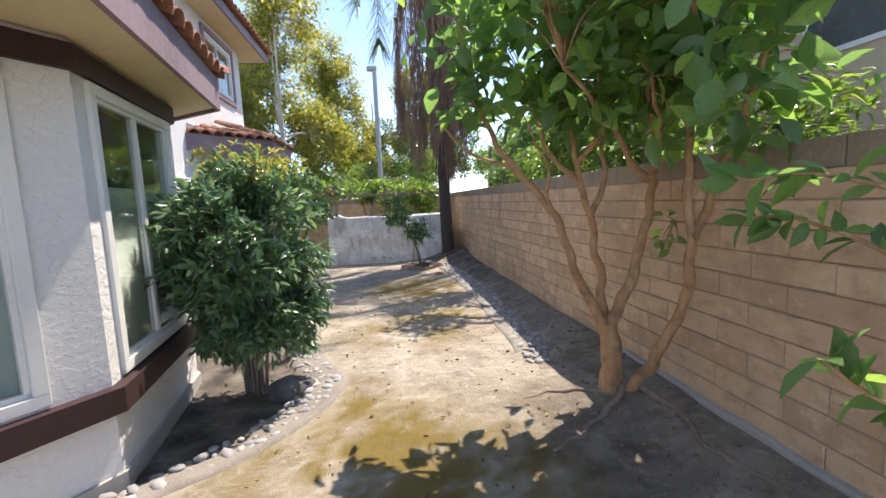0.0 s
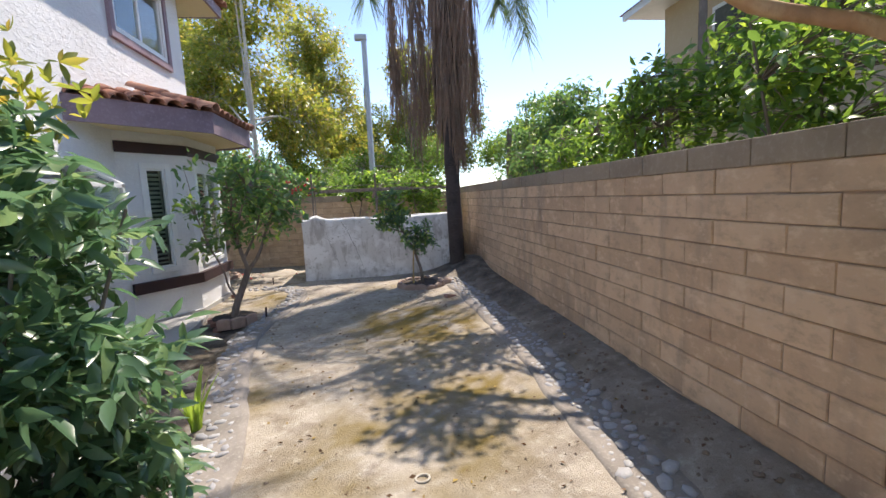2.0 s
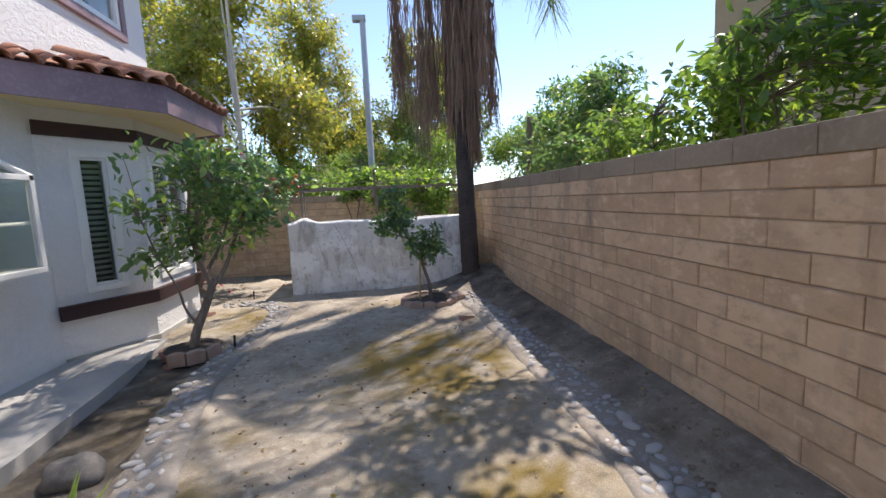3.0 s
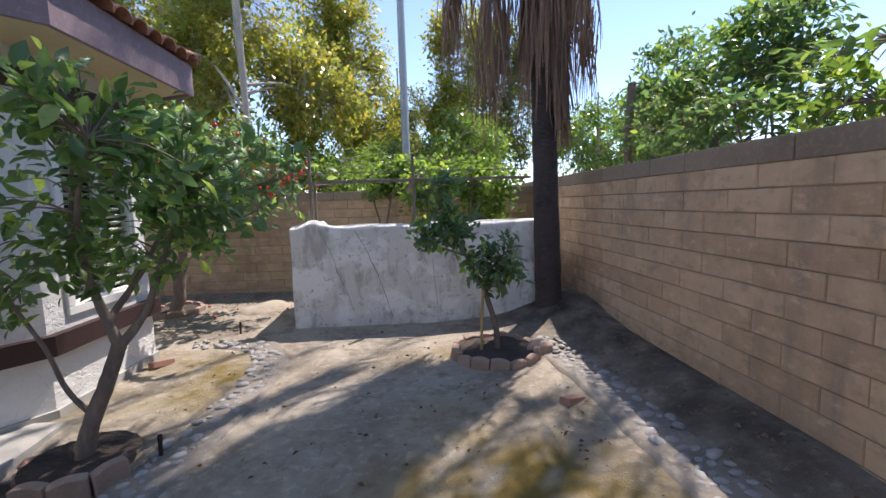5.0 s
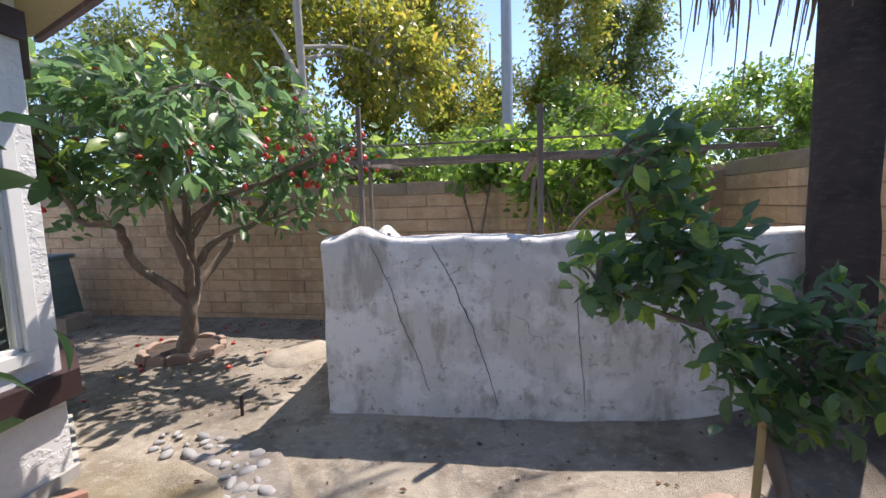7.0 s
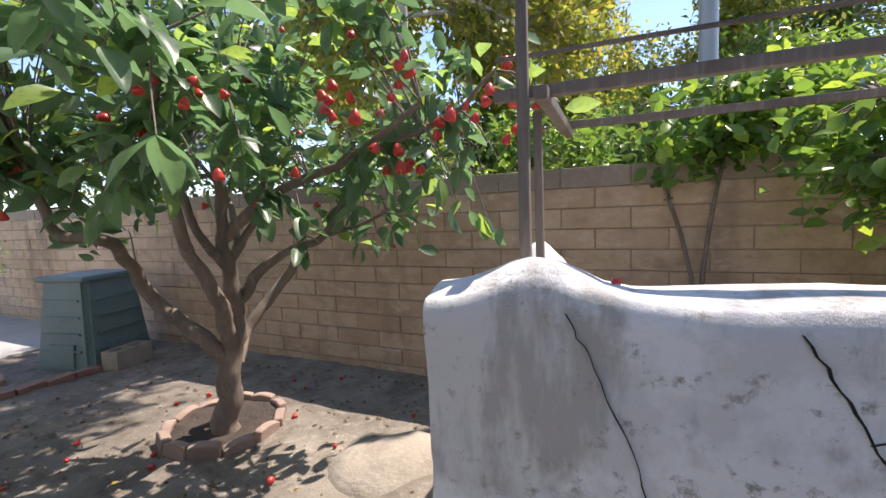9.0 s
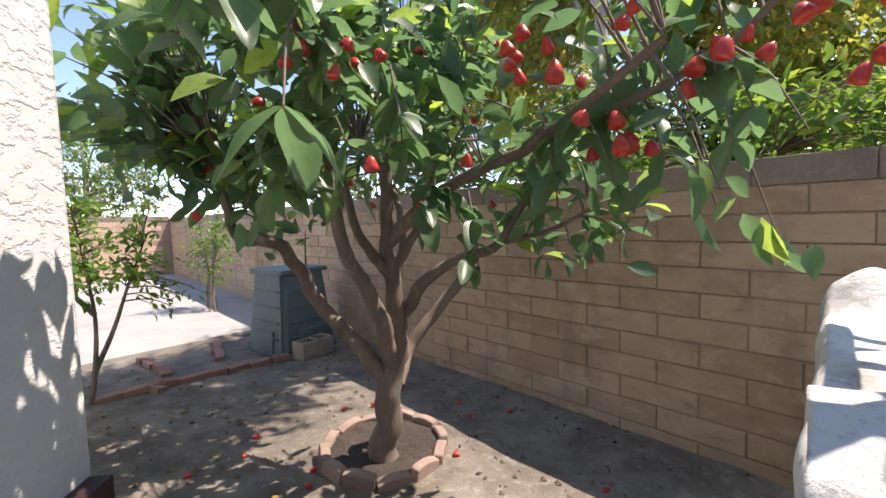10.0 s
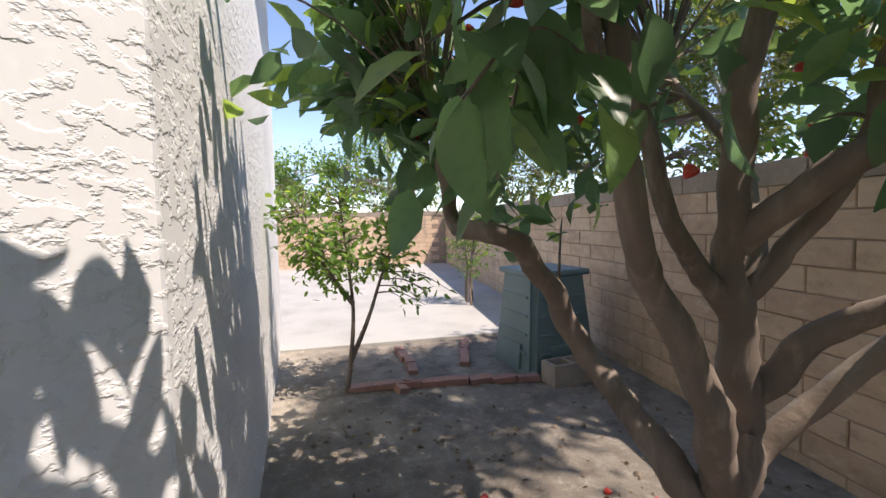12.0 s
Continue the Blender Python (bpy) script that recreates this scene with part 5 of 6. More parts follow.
    shoots = [[(-2.2, 11.62, 2.05), (-2.1, 11.52, 1.9), (-2.05, 11.47, 1.74)], [(-2.4, 11.7, 2.0), (-2.35, 11.6, 1.8), (-2.33, 11.55, 1.62)], [(-1.95, 11.8, 2.05), (-1.85, 11.75, 1.85), (-1.83, 11.74, 1.75)], [(-2.6, 11.75, 1.95), (-2.6, 11.66, 1.7), (-2.6, 11.62, 1.52)], [(-2.0, 12.3, 1.6), (-1.92, 12.25, 1.4), (-1.9, 12.24, 1.25)], [(-1.55, 12.2, 1.9), (-1.5, 12.2, 1.7), (-1.48, 12.2, 1.5)], [(-1.35, 11.45, 2.3), (-1.3, 11.3, 2.2), (-1.25, 11.2, 2.05)], [(-1.15, 10.85, 2.2), (-1.1, 10.75, 2.12), (-1.05, 10.68, 1.98)], [(-0.98, 10.72, 2.07), (-0.93, 10.64, 2.0), (-0.9, 10.58, 1.9)], [(-1.4, 10.98, 2.28), (-1.4, 10.86, 2.2), (-1.42, 10.78, 2.05)], [(-1.6, 11.1, 2.3), (-1.65, 11.0, 2.2), (-1.7, 10.95, 2.02)], [(-1.9, 11.3, 2.3), (-1.95, 11.18, 2.2), (-2.0, 11.1, 2.02)], [(-2.9, 11.8, 1.9), (-2.95, 11.7, 1.7), (-2.97, 11.66, 1.55)], [(-1.3, 10.93, 2.26), (-1.2, 10.95, 2.3), (-1.12, 10.98, 2.28)]]
    for base, count in ((lines[9], 4), (lines[8], 8), (lines[7], 4), (lines[6], 4)):
        for _ in range(count):
            p = base[int(rng.integers(5, len(base)))] + o
            a, drop = rng.uniform(0, 6.28), rng.uniform(0.05, 0.3)
            d = Vector((math.cos(a), math.sin(a), 0)) * rng.uniform(0.08, 0.2)
            if p.y + 2 * d.y > 10.7:
                shoots.append([p, p + d + Vector((0, 0, 0.03)), p + d * 1.8 + Vector((0, 0, -drop))])
    big = leaf_data(0.2)
    for k, pts in enumerate(shoots):
        line = limb_mesh("shoot", [Vector(p) - o for p in pts], 0.006, 0.003, "bark_grey", t, 6, 80 + k)[1]
        for i in range(2, len(line), 2):
            for j in range(1 if i % 4 else 2):
                a = rng.uniform(0, 6.28)
                lf = new("leaf", big)
                lf.parent = t
                down = rng.uniform(8, 60)
                lf.matrix_basis = Matrix.Translation(line[i]) @ pose(0, 0, 0, 0, 0, math.degrees(a)) @ pose(0, 0, 0, -down, rng.uniform(-25, 25), 0) @ Matrix.Scale(rng.uniform(0.55, 0.95), 4)
    # a drooping spray of three long leaves and one large fruit, close to the house corner
    spray = [Vector(p) - o for p in ((-1.9, 11.45, 2.2), (-1.8, 11.32, 2.0), (-1.68, 11.23, 1.75))]
    end = limb_mesh("shoot", spray, 0.006, 0.003, "bark_grey", t, 6, 131)[1][-1]
    for tip in ((-1.74, 11.05, 1.585), (-1.57, 11.35, 1.585), (-1.76, 11.35, 1.565)):
        d = Vector(tip) - o - end
        side = d.cross(Vector((0, 0, 1))).normalized()
        lf = new("leaf", big)
        lf.parent = t
        lf.matrix_basis = Matrix.Translation(end) @ Matrix((side, d.normalized(), side.cross(d).normalized())).transposed().to_4x4() @ Matrix.Scale(d.length / 0.2, 4)
    nr = random.Random(6)
    f = new("fruit", FRUIT)
    f.parent = t
    f.matrix_basis = Matrix.LocRotScale(Vector((-1.83, 11.6, 1.68)) - o, Euler((0.1, 0.1, 0)), (1.15, 1.15, 1.15))
    clump = [(-0.78, 12.2, 2.05), (-0.95, 12.15, 1.9), (-1.05, 11.9, 2.02), (-1.5, 11.95, 2.0), (-0.62, 12.1, 1.82), (-1.9, 11.6, 2.05), (-2.3, 11.6, 1.9), (-1.2, 12.2, 1.75)]
    pts = [Vector(c) - o + Vector((nr.gauss(0, 0.07), nr.gauss(0, 0.07), nr.gauss(0, 0.055))) for c in clump for _ in range(5)] + list(blob_points([(b[0], b[1], b[2] - 0.12, b[3], b[4], b[5] * 0.8) for b in rel], 64, np.random.default_rng(9), 0.6))
    for p in pts:
        f = new("fruit", FRUIT)
        f.parent = t
        f.matrix_basis = Matrix.LocRotScale(tuple(p), Euler((nr.uniform(-0.5, 0.5), nr.uniform(-0.5, 0.5), nr.uniform(0, 6))), (lambda k: (k, k * nr.uniform(0.7, 1.1), k * nr.uniform(0.8, 1.15)))(nr.uniform(0.85, 1.45)))
    for k in range(18):
        a, r = nr.uniform(0, 6.28), nr.uniform(0.4, 1.6)
        x, y = -2.6 + math.cos(a) * r, 12.2 + math.sin(a) * r * 0.75
        f = new("fallen_fruit", FRUIT)
        f.matrix_basis = Matrix.LocRotScale((x, y, ground_height(x, y) + 0.016), Euler((1.5 + nr.uniform(-0.4, 0.4), nr.uniform(-0.3, 0.3), nr.uniform(0, 6))), [nr.uniform(0.6, 1.0)] * 3)
        tagged(f, "small red bell-shaped fruit fallen on the soil", "fruit", "fallen fruit")


def leaf_data(length):
    """One large leaf with a midrib fold and a wavy edge, along +y."""
    n, V, F = 9, [], []
    for i in range(n + 1):
        t = i / n
        w = 0.24 * length * math.sin(math.pi * t ** 0.8) ** 0.75 + 0.001
        z = -0.18 * length * t * t
        for u in (-1, -0.5, 0, 0.5, 1):
            V.append((u * w, t * length, z + abs(u) * w * 0.32 + 0.004 * math.sin(9 * t + 3 * u) * abs(u)))
    for i in range(n):
        for k in range(4):
            F.append((i * 5 + k, i * 5 + k + 1, (i + 1) * 5 + k + 1, (i + 1) * 5 + k))
    me = bpy.data.meshes.new("leaf")
    me.from_pydata(V, [], F)
    me.polygons.foreach_set("use_smooth", [True] * len(me.polygons))
    me.materials.append(M["leaf_gloss"])
    return me


flowering_tree()


def sapling():
    t = empty("sapling", -5.3, 11.22, 0, 0, "slender sapling with thin forked stems and sparse leaves", "tree")
    lines = [limb_mesh("stem", pts, 0.026, 0.008, "bark_grey", t, 8, 5 + k)[1] for k, pts in enumerate(([(0, 0, -0.05), (0.03, 0.05, 0.3), (0.0, 0.08, 0.7), (0.0, 0.05, 1.1), (-0.05, 0.0, 1.6)], [(0.02, 0.04, 0.25), (0.0, 0.2, 0.6), (0.0, 0.32, 0.95), (0.0, 0.45, 1.3)], [(0.0, 0.08, 0.75), (0.05, -0.15, 1.1), (0.1, -0.3, 1.5)]))]
    crown(t, None, lines, [(0, 0.05, 1.35, 0.5, 0.6, 0.5), (0, 0.5, 1.0, 0.3, 0.35, 0.25), (0.1, -0.25, 1.5, 0.4, 0.35, 0.4), (0, 0.8, 0.72, 0.2, 0.22, 0.14)], 220, 6, 0.08, 0.48, "leaf_vine", "bark_grey", 0.12, 51, 0.2)


sapling()


def strap_plant():
    p = empty("strap_leaf_plant", -0.52, 5.42, -0.03, 0, "clump of upright light green strap leaves", "plant")
    rng = random.Random(3)
    for k in range(16):
        a, h = rng.uniform(0, 6.28), rng.uniform(0.28, 0.52)
        lean = rng.uniform(0.05, 0.22)
        V, F = [], []
        d = Vector((math.cos(a), math.sin(a), 0))
        s = Vector((-d.y, d.x, 0))
        for i in range(8):
            t = i / 7
            w = 0.019 * (1 - t ** 2.5) + 0.001
            c = d * (0.03 + lean * t * t) + Vector((0, 0, h * (t - 0.12 * t * t)))
            V += [c + s * w, c - d * w * 0.35, c - s * w]
            if i:
                b = 3 * i
                F += [(b - 3, b - 2, b + 1, b), (b - 2, b - 1, b + 2, b + 1)]
        raw("blade", V, F, "blade", p, smooth=True)


strap_plant()


def palm():
    t = empty("palm_tree", 2.40, 10.97, 0.15, 0, "tall palm with black trunk and hanging dead fronds", "palm tree")
    rng = random.Random(12)
    limb_mesh("trunk", [(0, 0, -0.3), (0, 0, 0.0), (0.0, 0.0, 0.5), (-0.02, 0.02, 2.0), (0.0, 0.05, 5.0), (0.05, 0.1, 9.0)], 0.168, 0.14, "palm_trunk", t, 16, 2, n=8, wob=0.05)
    # dead fronds: bundles of narrow strips that hang close to the trunk
    V, Q = [], []
    def strip(p, d, length, w, sag):
        a = Vector((rng.uniform(-1, 1), rng.uniform(-1, 1), 0)).normalized()
        base = len(V)
        for i in range(6):
            u = i / 5
            c = p + d * (length * u) + Vector((0, 0, -sag * u * u * length)) + a * (0.03 * math.sin(3 * u + p.x * 9))
            ww = w * (1 - 0.75 * u)
            V.extend([c + a * ww, c - a * ww])
            if i:
                b = base + 2 * i
                Q.append((b - 2, b - 1, b + 1, b))
    for k in range(1500):
        ang = rng.uniform(0, 6.28)
        z = rng.uniform(3.3, 7.6)
        r = 0.15 + rng.random() * 0.16 * min(1, (z - 2.6) / 2.5)
        p = Vector((math.cos(ang) * r, math.sin(ang) * r, z))
        strip(p, Vector((math.cos(ang) * 0.12, math.sin(ang) * 0.12, -1)).normalized(), rng.uniform(0.5, 1.3), rng.uniform(0.008, 0.022), 0.05)
    for k in range(420):
        ang = rng.uniform(-1.6, 1.2)
        z, r = rng.uniform(2.5, 3.7), 0.15 + 0.07 * rng.random()
        p = Vector((math.cos(ang) * r, math.sin(ang) * r, z))
        strip(p, Vector((math.cos(ang) * 0.1, math.sin(ang) * 0.1, -1)).normalized(), rng.uniform(0.35, 0.75), rng.uniform(0.008, 0.02), 0.04)
    fast_mesh("dead_skirt", V, Q, "frond_dead", t, "grey brown skirt of dead fronds")
    for bx, by, bot, wid in ((-0.72, -0.1, 2.3, 0.2), (-0.5, 0.15, 2.6, 0.16), (0.55, 0.2, 2.6, 0.12), (-1.05, 0.3, 3.1, 0.12), (0.25, -0.35, 3.2, 0.1)):
        V, Q = [], []
        line = smooth_line([(0.0, 0.1, 7.9), (bx * 0.55, by * 0.6, 7.5), (bx * 0.95, by, 6.2), (bx, by, 4.5), (bx, by, bot + 0.6)], 6)
        vv, qq = tube_arrays(line, [0.03 - 0.02 * i / len(line) for i in range(len(line))], 6)
        V += vv
        Q += qq
        for i in range(6, len(line)):
            for _ in range(26):
                p = line[i] + Vector((rng.gauss(0, wid * 0.5), rng.gauss(0, wid * 0.5), rng.uniform(-0.1, 0.1)))
                strip(p, Vector((rng.uniform(-0.14, 0.14), rng.uniform(-0.14, 0.14), -1)).normalized(), rng.uniform(0.35, 0.95), rng.uniform(0.006, 0.016), 0.03)
        fast_mesh("dead_frond", V, Q, "frond_dead", t, "brown hanging dead frond")
    # low living fronds that hang beside the trunk
    for k, (hx, hy, zb) in enumerate(((1.35, -0.2, 4.5), (1.6, 0.1, 4.2), (1.15, 0.3, 4.9), (-1.5, 0.2, 5.2))):
        line = smooth_line([(0.05, 0.1, 8.4), (hx * 0.6, hy * 0.6, 8.3), (hx * 0.95, hy, 7.0), (hx, hy, 5.6), (hx * 1.02, hy, zb + 0.4)], 9)
        V, Q = [], []
        vv, qq = tube_arrays(line, [0.02 - 0.015 * i / len(line) for i in range(len(line))], 5)
        V += vv
        Q += qq
        for i in range(8, len(line)):
            for j in range(5):
                for sg in (-1, 1):
                    strip(line[i - 1].lerp(line[i], j / 5), Vector((sg * rng.uniform(0.25, 0.7), rng.uniform(-0.4, 0.4), -0.75)).normalized(), rng.uniform(0.35, 0.6), 0.009, 0.3)
        fast_mesh("frond", V, Q, "frond_green", t)
    # living fronds at the top
    for k in range(22):
        a = 2 * math.pi * k / 22 + rng.uniform(-0.15, 0.15)
        reach, rise = rng.uniform(1.8, 2.9), rng.uniform(-1.4, 1.4)
        d = Vector((math.cos(a), math.sin(a), 0))
        line = smooth_line([Vector((0.05, 0.1, 8.6)), d * reach * 0.45 + Vector((0, 0, 9.2 + rise * 0.5)), d * reach * 0.85 + Vector((0, 0, 8.6 + rise)), d * reach + Vector((0, 0, 7.4 + rise - rng.uniform(0, 1.2)))], 8)
        V, Q = [], []
        vv, qq = tube_arrays(line, [0.022 - 0.016 * i / len(line) for i in range(len(line))], 5)
        V += vv
        Q += qq
        s = Vector((-d.y, d.x, 0))
        for i in range(4, len(line)):
            for j in range(4):
                for sg in (-1, 1):
                    p = line[i - 1].lerp(line[i], j / 4)
                    strip(p, (s * sg * 0.7 + d * 0.35 + Vector((0, 0, -0.45 + rng.uniform(-0.15, 0.15)))).normalized(), rng.uniform(0.35, 0.6), 0.012, 0.35)
        fast_mesh("frond", V, Q, "frond_green", t)


palm()


def backdrop_tree(name, x, y, h, trunk_r, blobs, clusters, size, mat, seed, label, bark="bark_pale", ratio=0.5, per=12, spread=0.34, lean=(0, 0), low=0.3):
    t = empty(name, x, y, 0, 0, label, "tree")
    rng = random.Random(seed)
    lines = [limb_mesh("trunk", [(0, 0, -0.1), (0.02 * h * 0.1, 0, h * 0.35), (lean[0] * 0.6, lean[1] * 0.6, h * 0.7), (lean[0], lean[1], h)], trunk_r, trunk_r * 0.25, bark, t, 10, seed)[1]]
    for k in range(7):
        b = blobs[k % len(blobs)]
        z0 = h * rng.uniform(low, min(0.97, low + 0.35))
        tgt = (b[0] + rng.uniform(-0.5, 0.5) * b[3], b[1] + rng.uniform(-0.5, 0.5) * b[4], b[2] + rng.uniform(-0.3, 0.5) * b[5])
        lines.append(limb_mesh("limb", [(lean[0] * z0 / h, lean[1] * z0 / h, z0), (tgt[0] * 0.5, tgt[1] * 0.5, (z0 + tgt[2]) / 2 + 0.2), tgt], trunk_r * 0.45, 0.02, bark, t, 6, seed + k)[1])
    crown(t, None, lines, blobs, clusters, per, size, ratio, mat, bark, spread, seed, 0.2, 0.2, simple=True, twigs=True, gap=1.25, cut=0.05)
    return t


Y = "tall thin tree with yellowing autumn leaves behind the wall"
G = "leafy green tree behind the boundary wall"
backdrop_tree("tree", -2.45, 14.9, 8.5, 0.085, [(-0.6, 1.6, 6.0, 1.6, 1.3, 2.0), (0.9, 2.2, 4.2, 1.4, 1.3, 1.4), (-1.6, 1.4, 4.4, 1.2, 1.0, 1.2), (0.2, 0.8, 8.0, 1.5, 1.3, 1.0)], 1807, 0.15, "leaf_yellow", 101, Y)
backdrop_tree("tree", -1.2, 21.5, 9.0, 0.12, [(0, 0, 5.6, 1.7, 1.6, 2.6), (0.7, 0.2, 3.6, 1.5, 1.3, 1.3), (-0.6, 0, 8.2, 1.6, 1.5, 1.6)], 1807, 0.15, "leaf_yellow", 102, Y)
backdrop_tree("tree", -6.5, 20.0, 10.0, 0.14, [(0, 0, 6.8, 2.2, 1.8, 2.8), (0.5, 0, 4.0, 2.0, 1.5, 1.6)], 1606, 0.16, "leaf_yellow", 103, Y)
backdrop_tree("tree", 2.2, 20.5, 8.0, 0.12, [(0.2, 0, 4.2, 1.5, 1.3, 1.9), (0.4, 0, 6.6, 1.2, 1.2, 1.4), (-0.9, 0, 3.2, 1.0, 1.0, 1.0)], 1215, 0.14, "leaf_yellow", 113, "green and yellow tree behind the palm")
backdrop_tree("tree", 0.4, 24.0, 7.0, 0.12, [(-0.6, 0, 3.8, 1.8, 1.5, 1.9), (0.4, 0, 5.0, 1.0, 1.2, 1.4)], 1041, 0.16, "leaf_dark", 104, G)
backdrop_tree("tree", 4.2, 23.0, 8.0, 0.13, [(0, 0, 4.8, 2.0, 1.7, 2.3), (0.4, 0, 7.2, 1.5, 1.3, 1.4)], 1339, 0.16, "leaf_dark", 105, G)
backdrop_tree("tree", 7.5, 21.0, 5.2, 0.12, [(0, 0, 3.3, 2.4, 1.7, 1.5)], 892, 0.16, "leaf_vine", 106, G)
backdrop_tree("tree", 12.5, 24.0, 6.5, 0.12, [(0, 0, 4.2, 2.8, 2.0, 1.9)], 744, 0.2, "leaf_dark", 107, G)
backdrop_tree("tree", -11.0, 21.0, 8.0, 0.13, [(0, 0, 5.2, 2.6, 2.0, 2.6)], 892, 0.18, "leaf_dark", 108, G)
backdrop_tree("tree", 2.2, 18.5, 4.2, 0.1, [(0, 0, 2.9, 1.5, 1.2, 1.1), (-2.0, 0.4, 2.6, 1.5, 1.0, 0.9)], 892, 0.13, "leaf_vine", 109, G)
backdrop_tree("tree", -3.0, 17.2, 3.6, 0.09, [(0, 0, 2.6, 1.7, 1.0, 0.8), (1.6, 0, 2.4, 1.3, 0.9, 0.7)], 892, 0.12, "leaf_vine", 110, G)


backdrop_tree("tree", 4.9, 7.2, 5.6, 0.1, [(-1.7, 0.1, 5.0, 0.6, 0.55, 0.35), (-2.3, 1.1, 5.15, 0.7, 0.5, 0.35), (-1.3, 1.7, 5.4, 0.7, 0.6, 0.4), (0, 0, 5.4, 0.8, 0.8, 0.6)], 460, 0.11, "leaf_dark", 111, "tall overhanging tree beyond the boundary wall", "bark_grey", per=7, spread=0.2, low=0.9)
backdrop_tree("tree", -18.5, 13.0, 6.0, 0.12, [(0, 0, 3.8, 1.6, 2.6, 1.8), (0, -3, 3.2, 1.4, 2.0, 1.4)], 700, 0.16, "leaf_vine", 112, "green tree behind the far patio wall")


def hedge(name, blobs, clusters, size, mat, seed, label, ratio=0.45):
    """A hedge behind a wall: thin stems and leaf sprays."""
    x, y = blobs[0][0], blobs[0][1]
    h = empty(name, x, y, 0, 0, label, "hedge")
    rng = random.Random(seed)
    lines = []
    for k, b in enumerate(blobs):
        for j in range(2):
            sx, sy = b[0] - x + rng.uniform(-0.5, 0.5) * b[3], b[1] - y + rng.uniform(-0.5, 0.5) * b[4]
            lines.append(limb_mesh("stem", [(sx, sy, 0), (sx + rng.uniform(-0.1, 0.1), sy, b[2] * 0.5), (sx + rng.uniform(-0.3, 0.3), sy + rng.uniform(-0.3, 0.3), b[2] + b[5] * 0.6)], 0.025, 0.008, "bark_grey", h, 6, seed + 7 * k + j, n=4)[1])
    crown(h, None, lines, [(b[0] - x, b[1] - y, *b[2:]) for b in blobs], clusters, 9, size, ratio, mat, "bark_grey", 0.16, seed, 0.25)
    return h


hedge("hedge", [(3.9, 6.5, 2.2, 0.55, 1.0, 0.7), (3.8, 8.2, 2.0, 0.5, 0.9, 0.55), (4.3, 7.4, 2.4, 0.5, 0.7, 0.5)], 420, 0.11, "leaf_vine", 201, "bright green shrub leaning over the boundary wall")
hedge("hedge", [(3.8, 9.8, 2.0, 0.5, 0.9, 0.5), (4.0, 11.2, 2.3, 0.6, 0.9, 0.6), (4.4, 10.5, 2.9, 0.6, 0.9, 0.6), (4.5, 12.3, 2.6, 0.7, 0.8, 0.8), (4.8, 10.6, 3.1, 0.6, 0.9, 0.6), (4.8, 12.2, 3.3, 0.6, 0.9, 0.6), (4.3, 9.4, 2.3, 0.5, 0.7, 0.5)], 820, 0.115, "leaf_citrus", 202, "tall green shrub with pointed leaves behind the wall")
hedge("hedge", [(3.9, 4.6, 2.2, 0.5, 0.8, 0.8), (4.2, 5.4, 2.5, 0.6, 0.9, 0.6), (3.9, 3.0, 2.0, 0.5, 1.0, 0.6)], 420, 0.11, "leaf_vine", 203, "thick bright green shrub above the wall top")
hedge("vine", [(1.2, 12.85, 1.65, 0.75, 0.3, 0.4), (2.0, 12.7, 1.7, 0.6, 0.4, 0.5), (0.5, 13.35, 1.95, 0.8, 0.3, 0.3)], 420, 0.105, "leaf_vine", 204, "climbing vine hanging over the back wall", 0.6)
hedge("hedge", [(-1.0, 14.6, 1.9, 1.4, 0.5, 0.5), (1.2, 14.4, 2.0, 1.3, 0.5, 0.5), (-3.4, 14.9, 1.8, 1.3, 0.5, 0.5)], 460, 0.11, "leaf_vine", 205, "green shrubbery rising behind the back wall")
hedge("hedge", [(-8.8, 15.6, 2.3, 1.5, 0.5, 0.7), (-6.0, 15.2, 2.1, 1.3, 0.5, 0.6), (-11.8, 15.6, 2.5, 1.6, 0.5, 0.8)], 420, 0.12, "leaf_dark", 207, "hazy green shrubbery rising behind the damp wall")
hedge("hedge", [(-17.4, 12.2, 2.4, 0.6, 1.6, 0.9), (-17.4, 9.6, 2.3, 0.6, 1.5, 0.8), (-17.5, 14.2, 2.6, 0.7, 1.0, 0.9)], 380, 0.13, "leaf_dark", 208, "dark green shrubs behind the far patio wall")
hedge("shrub", [(-8.6, 13.4, 1.0, 0.5, 0.45, 0.5), (-8.6, 13.3, 1.5, 0.35, 0.35, 0.3)], 110, 0.07, "leaf_vine", 206, "light green shrub growing out of a paving gap")


def lamp_post():
    t = empty("street_lamp", 0.70, 15.2, 0, 0, "grey galvanised street lamp pole with a small head", "street lamp")
    limb_mesh("pole", [(0, 0, -0.2), (0, 0, 2), (0, 0, 4), (0, 0, 6.25)], 0.10, 0.075, "galvanized", t, 14, 3, wob=0.0)
    bm = bmesh.new()
    box(bm, -0.26, -0.09, 6.12, 0.09, 0.09, 6.28, bevel=0.04)
    part("lamp_head", bm, "galvanized", t)


lamp_post()


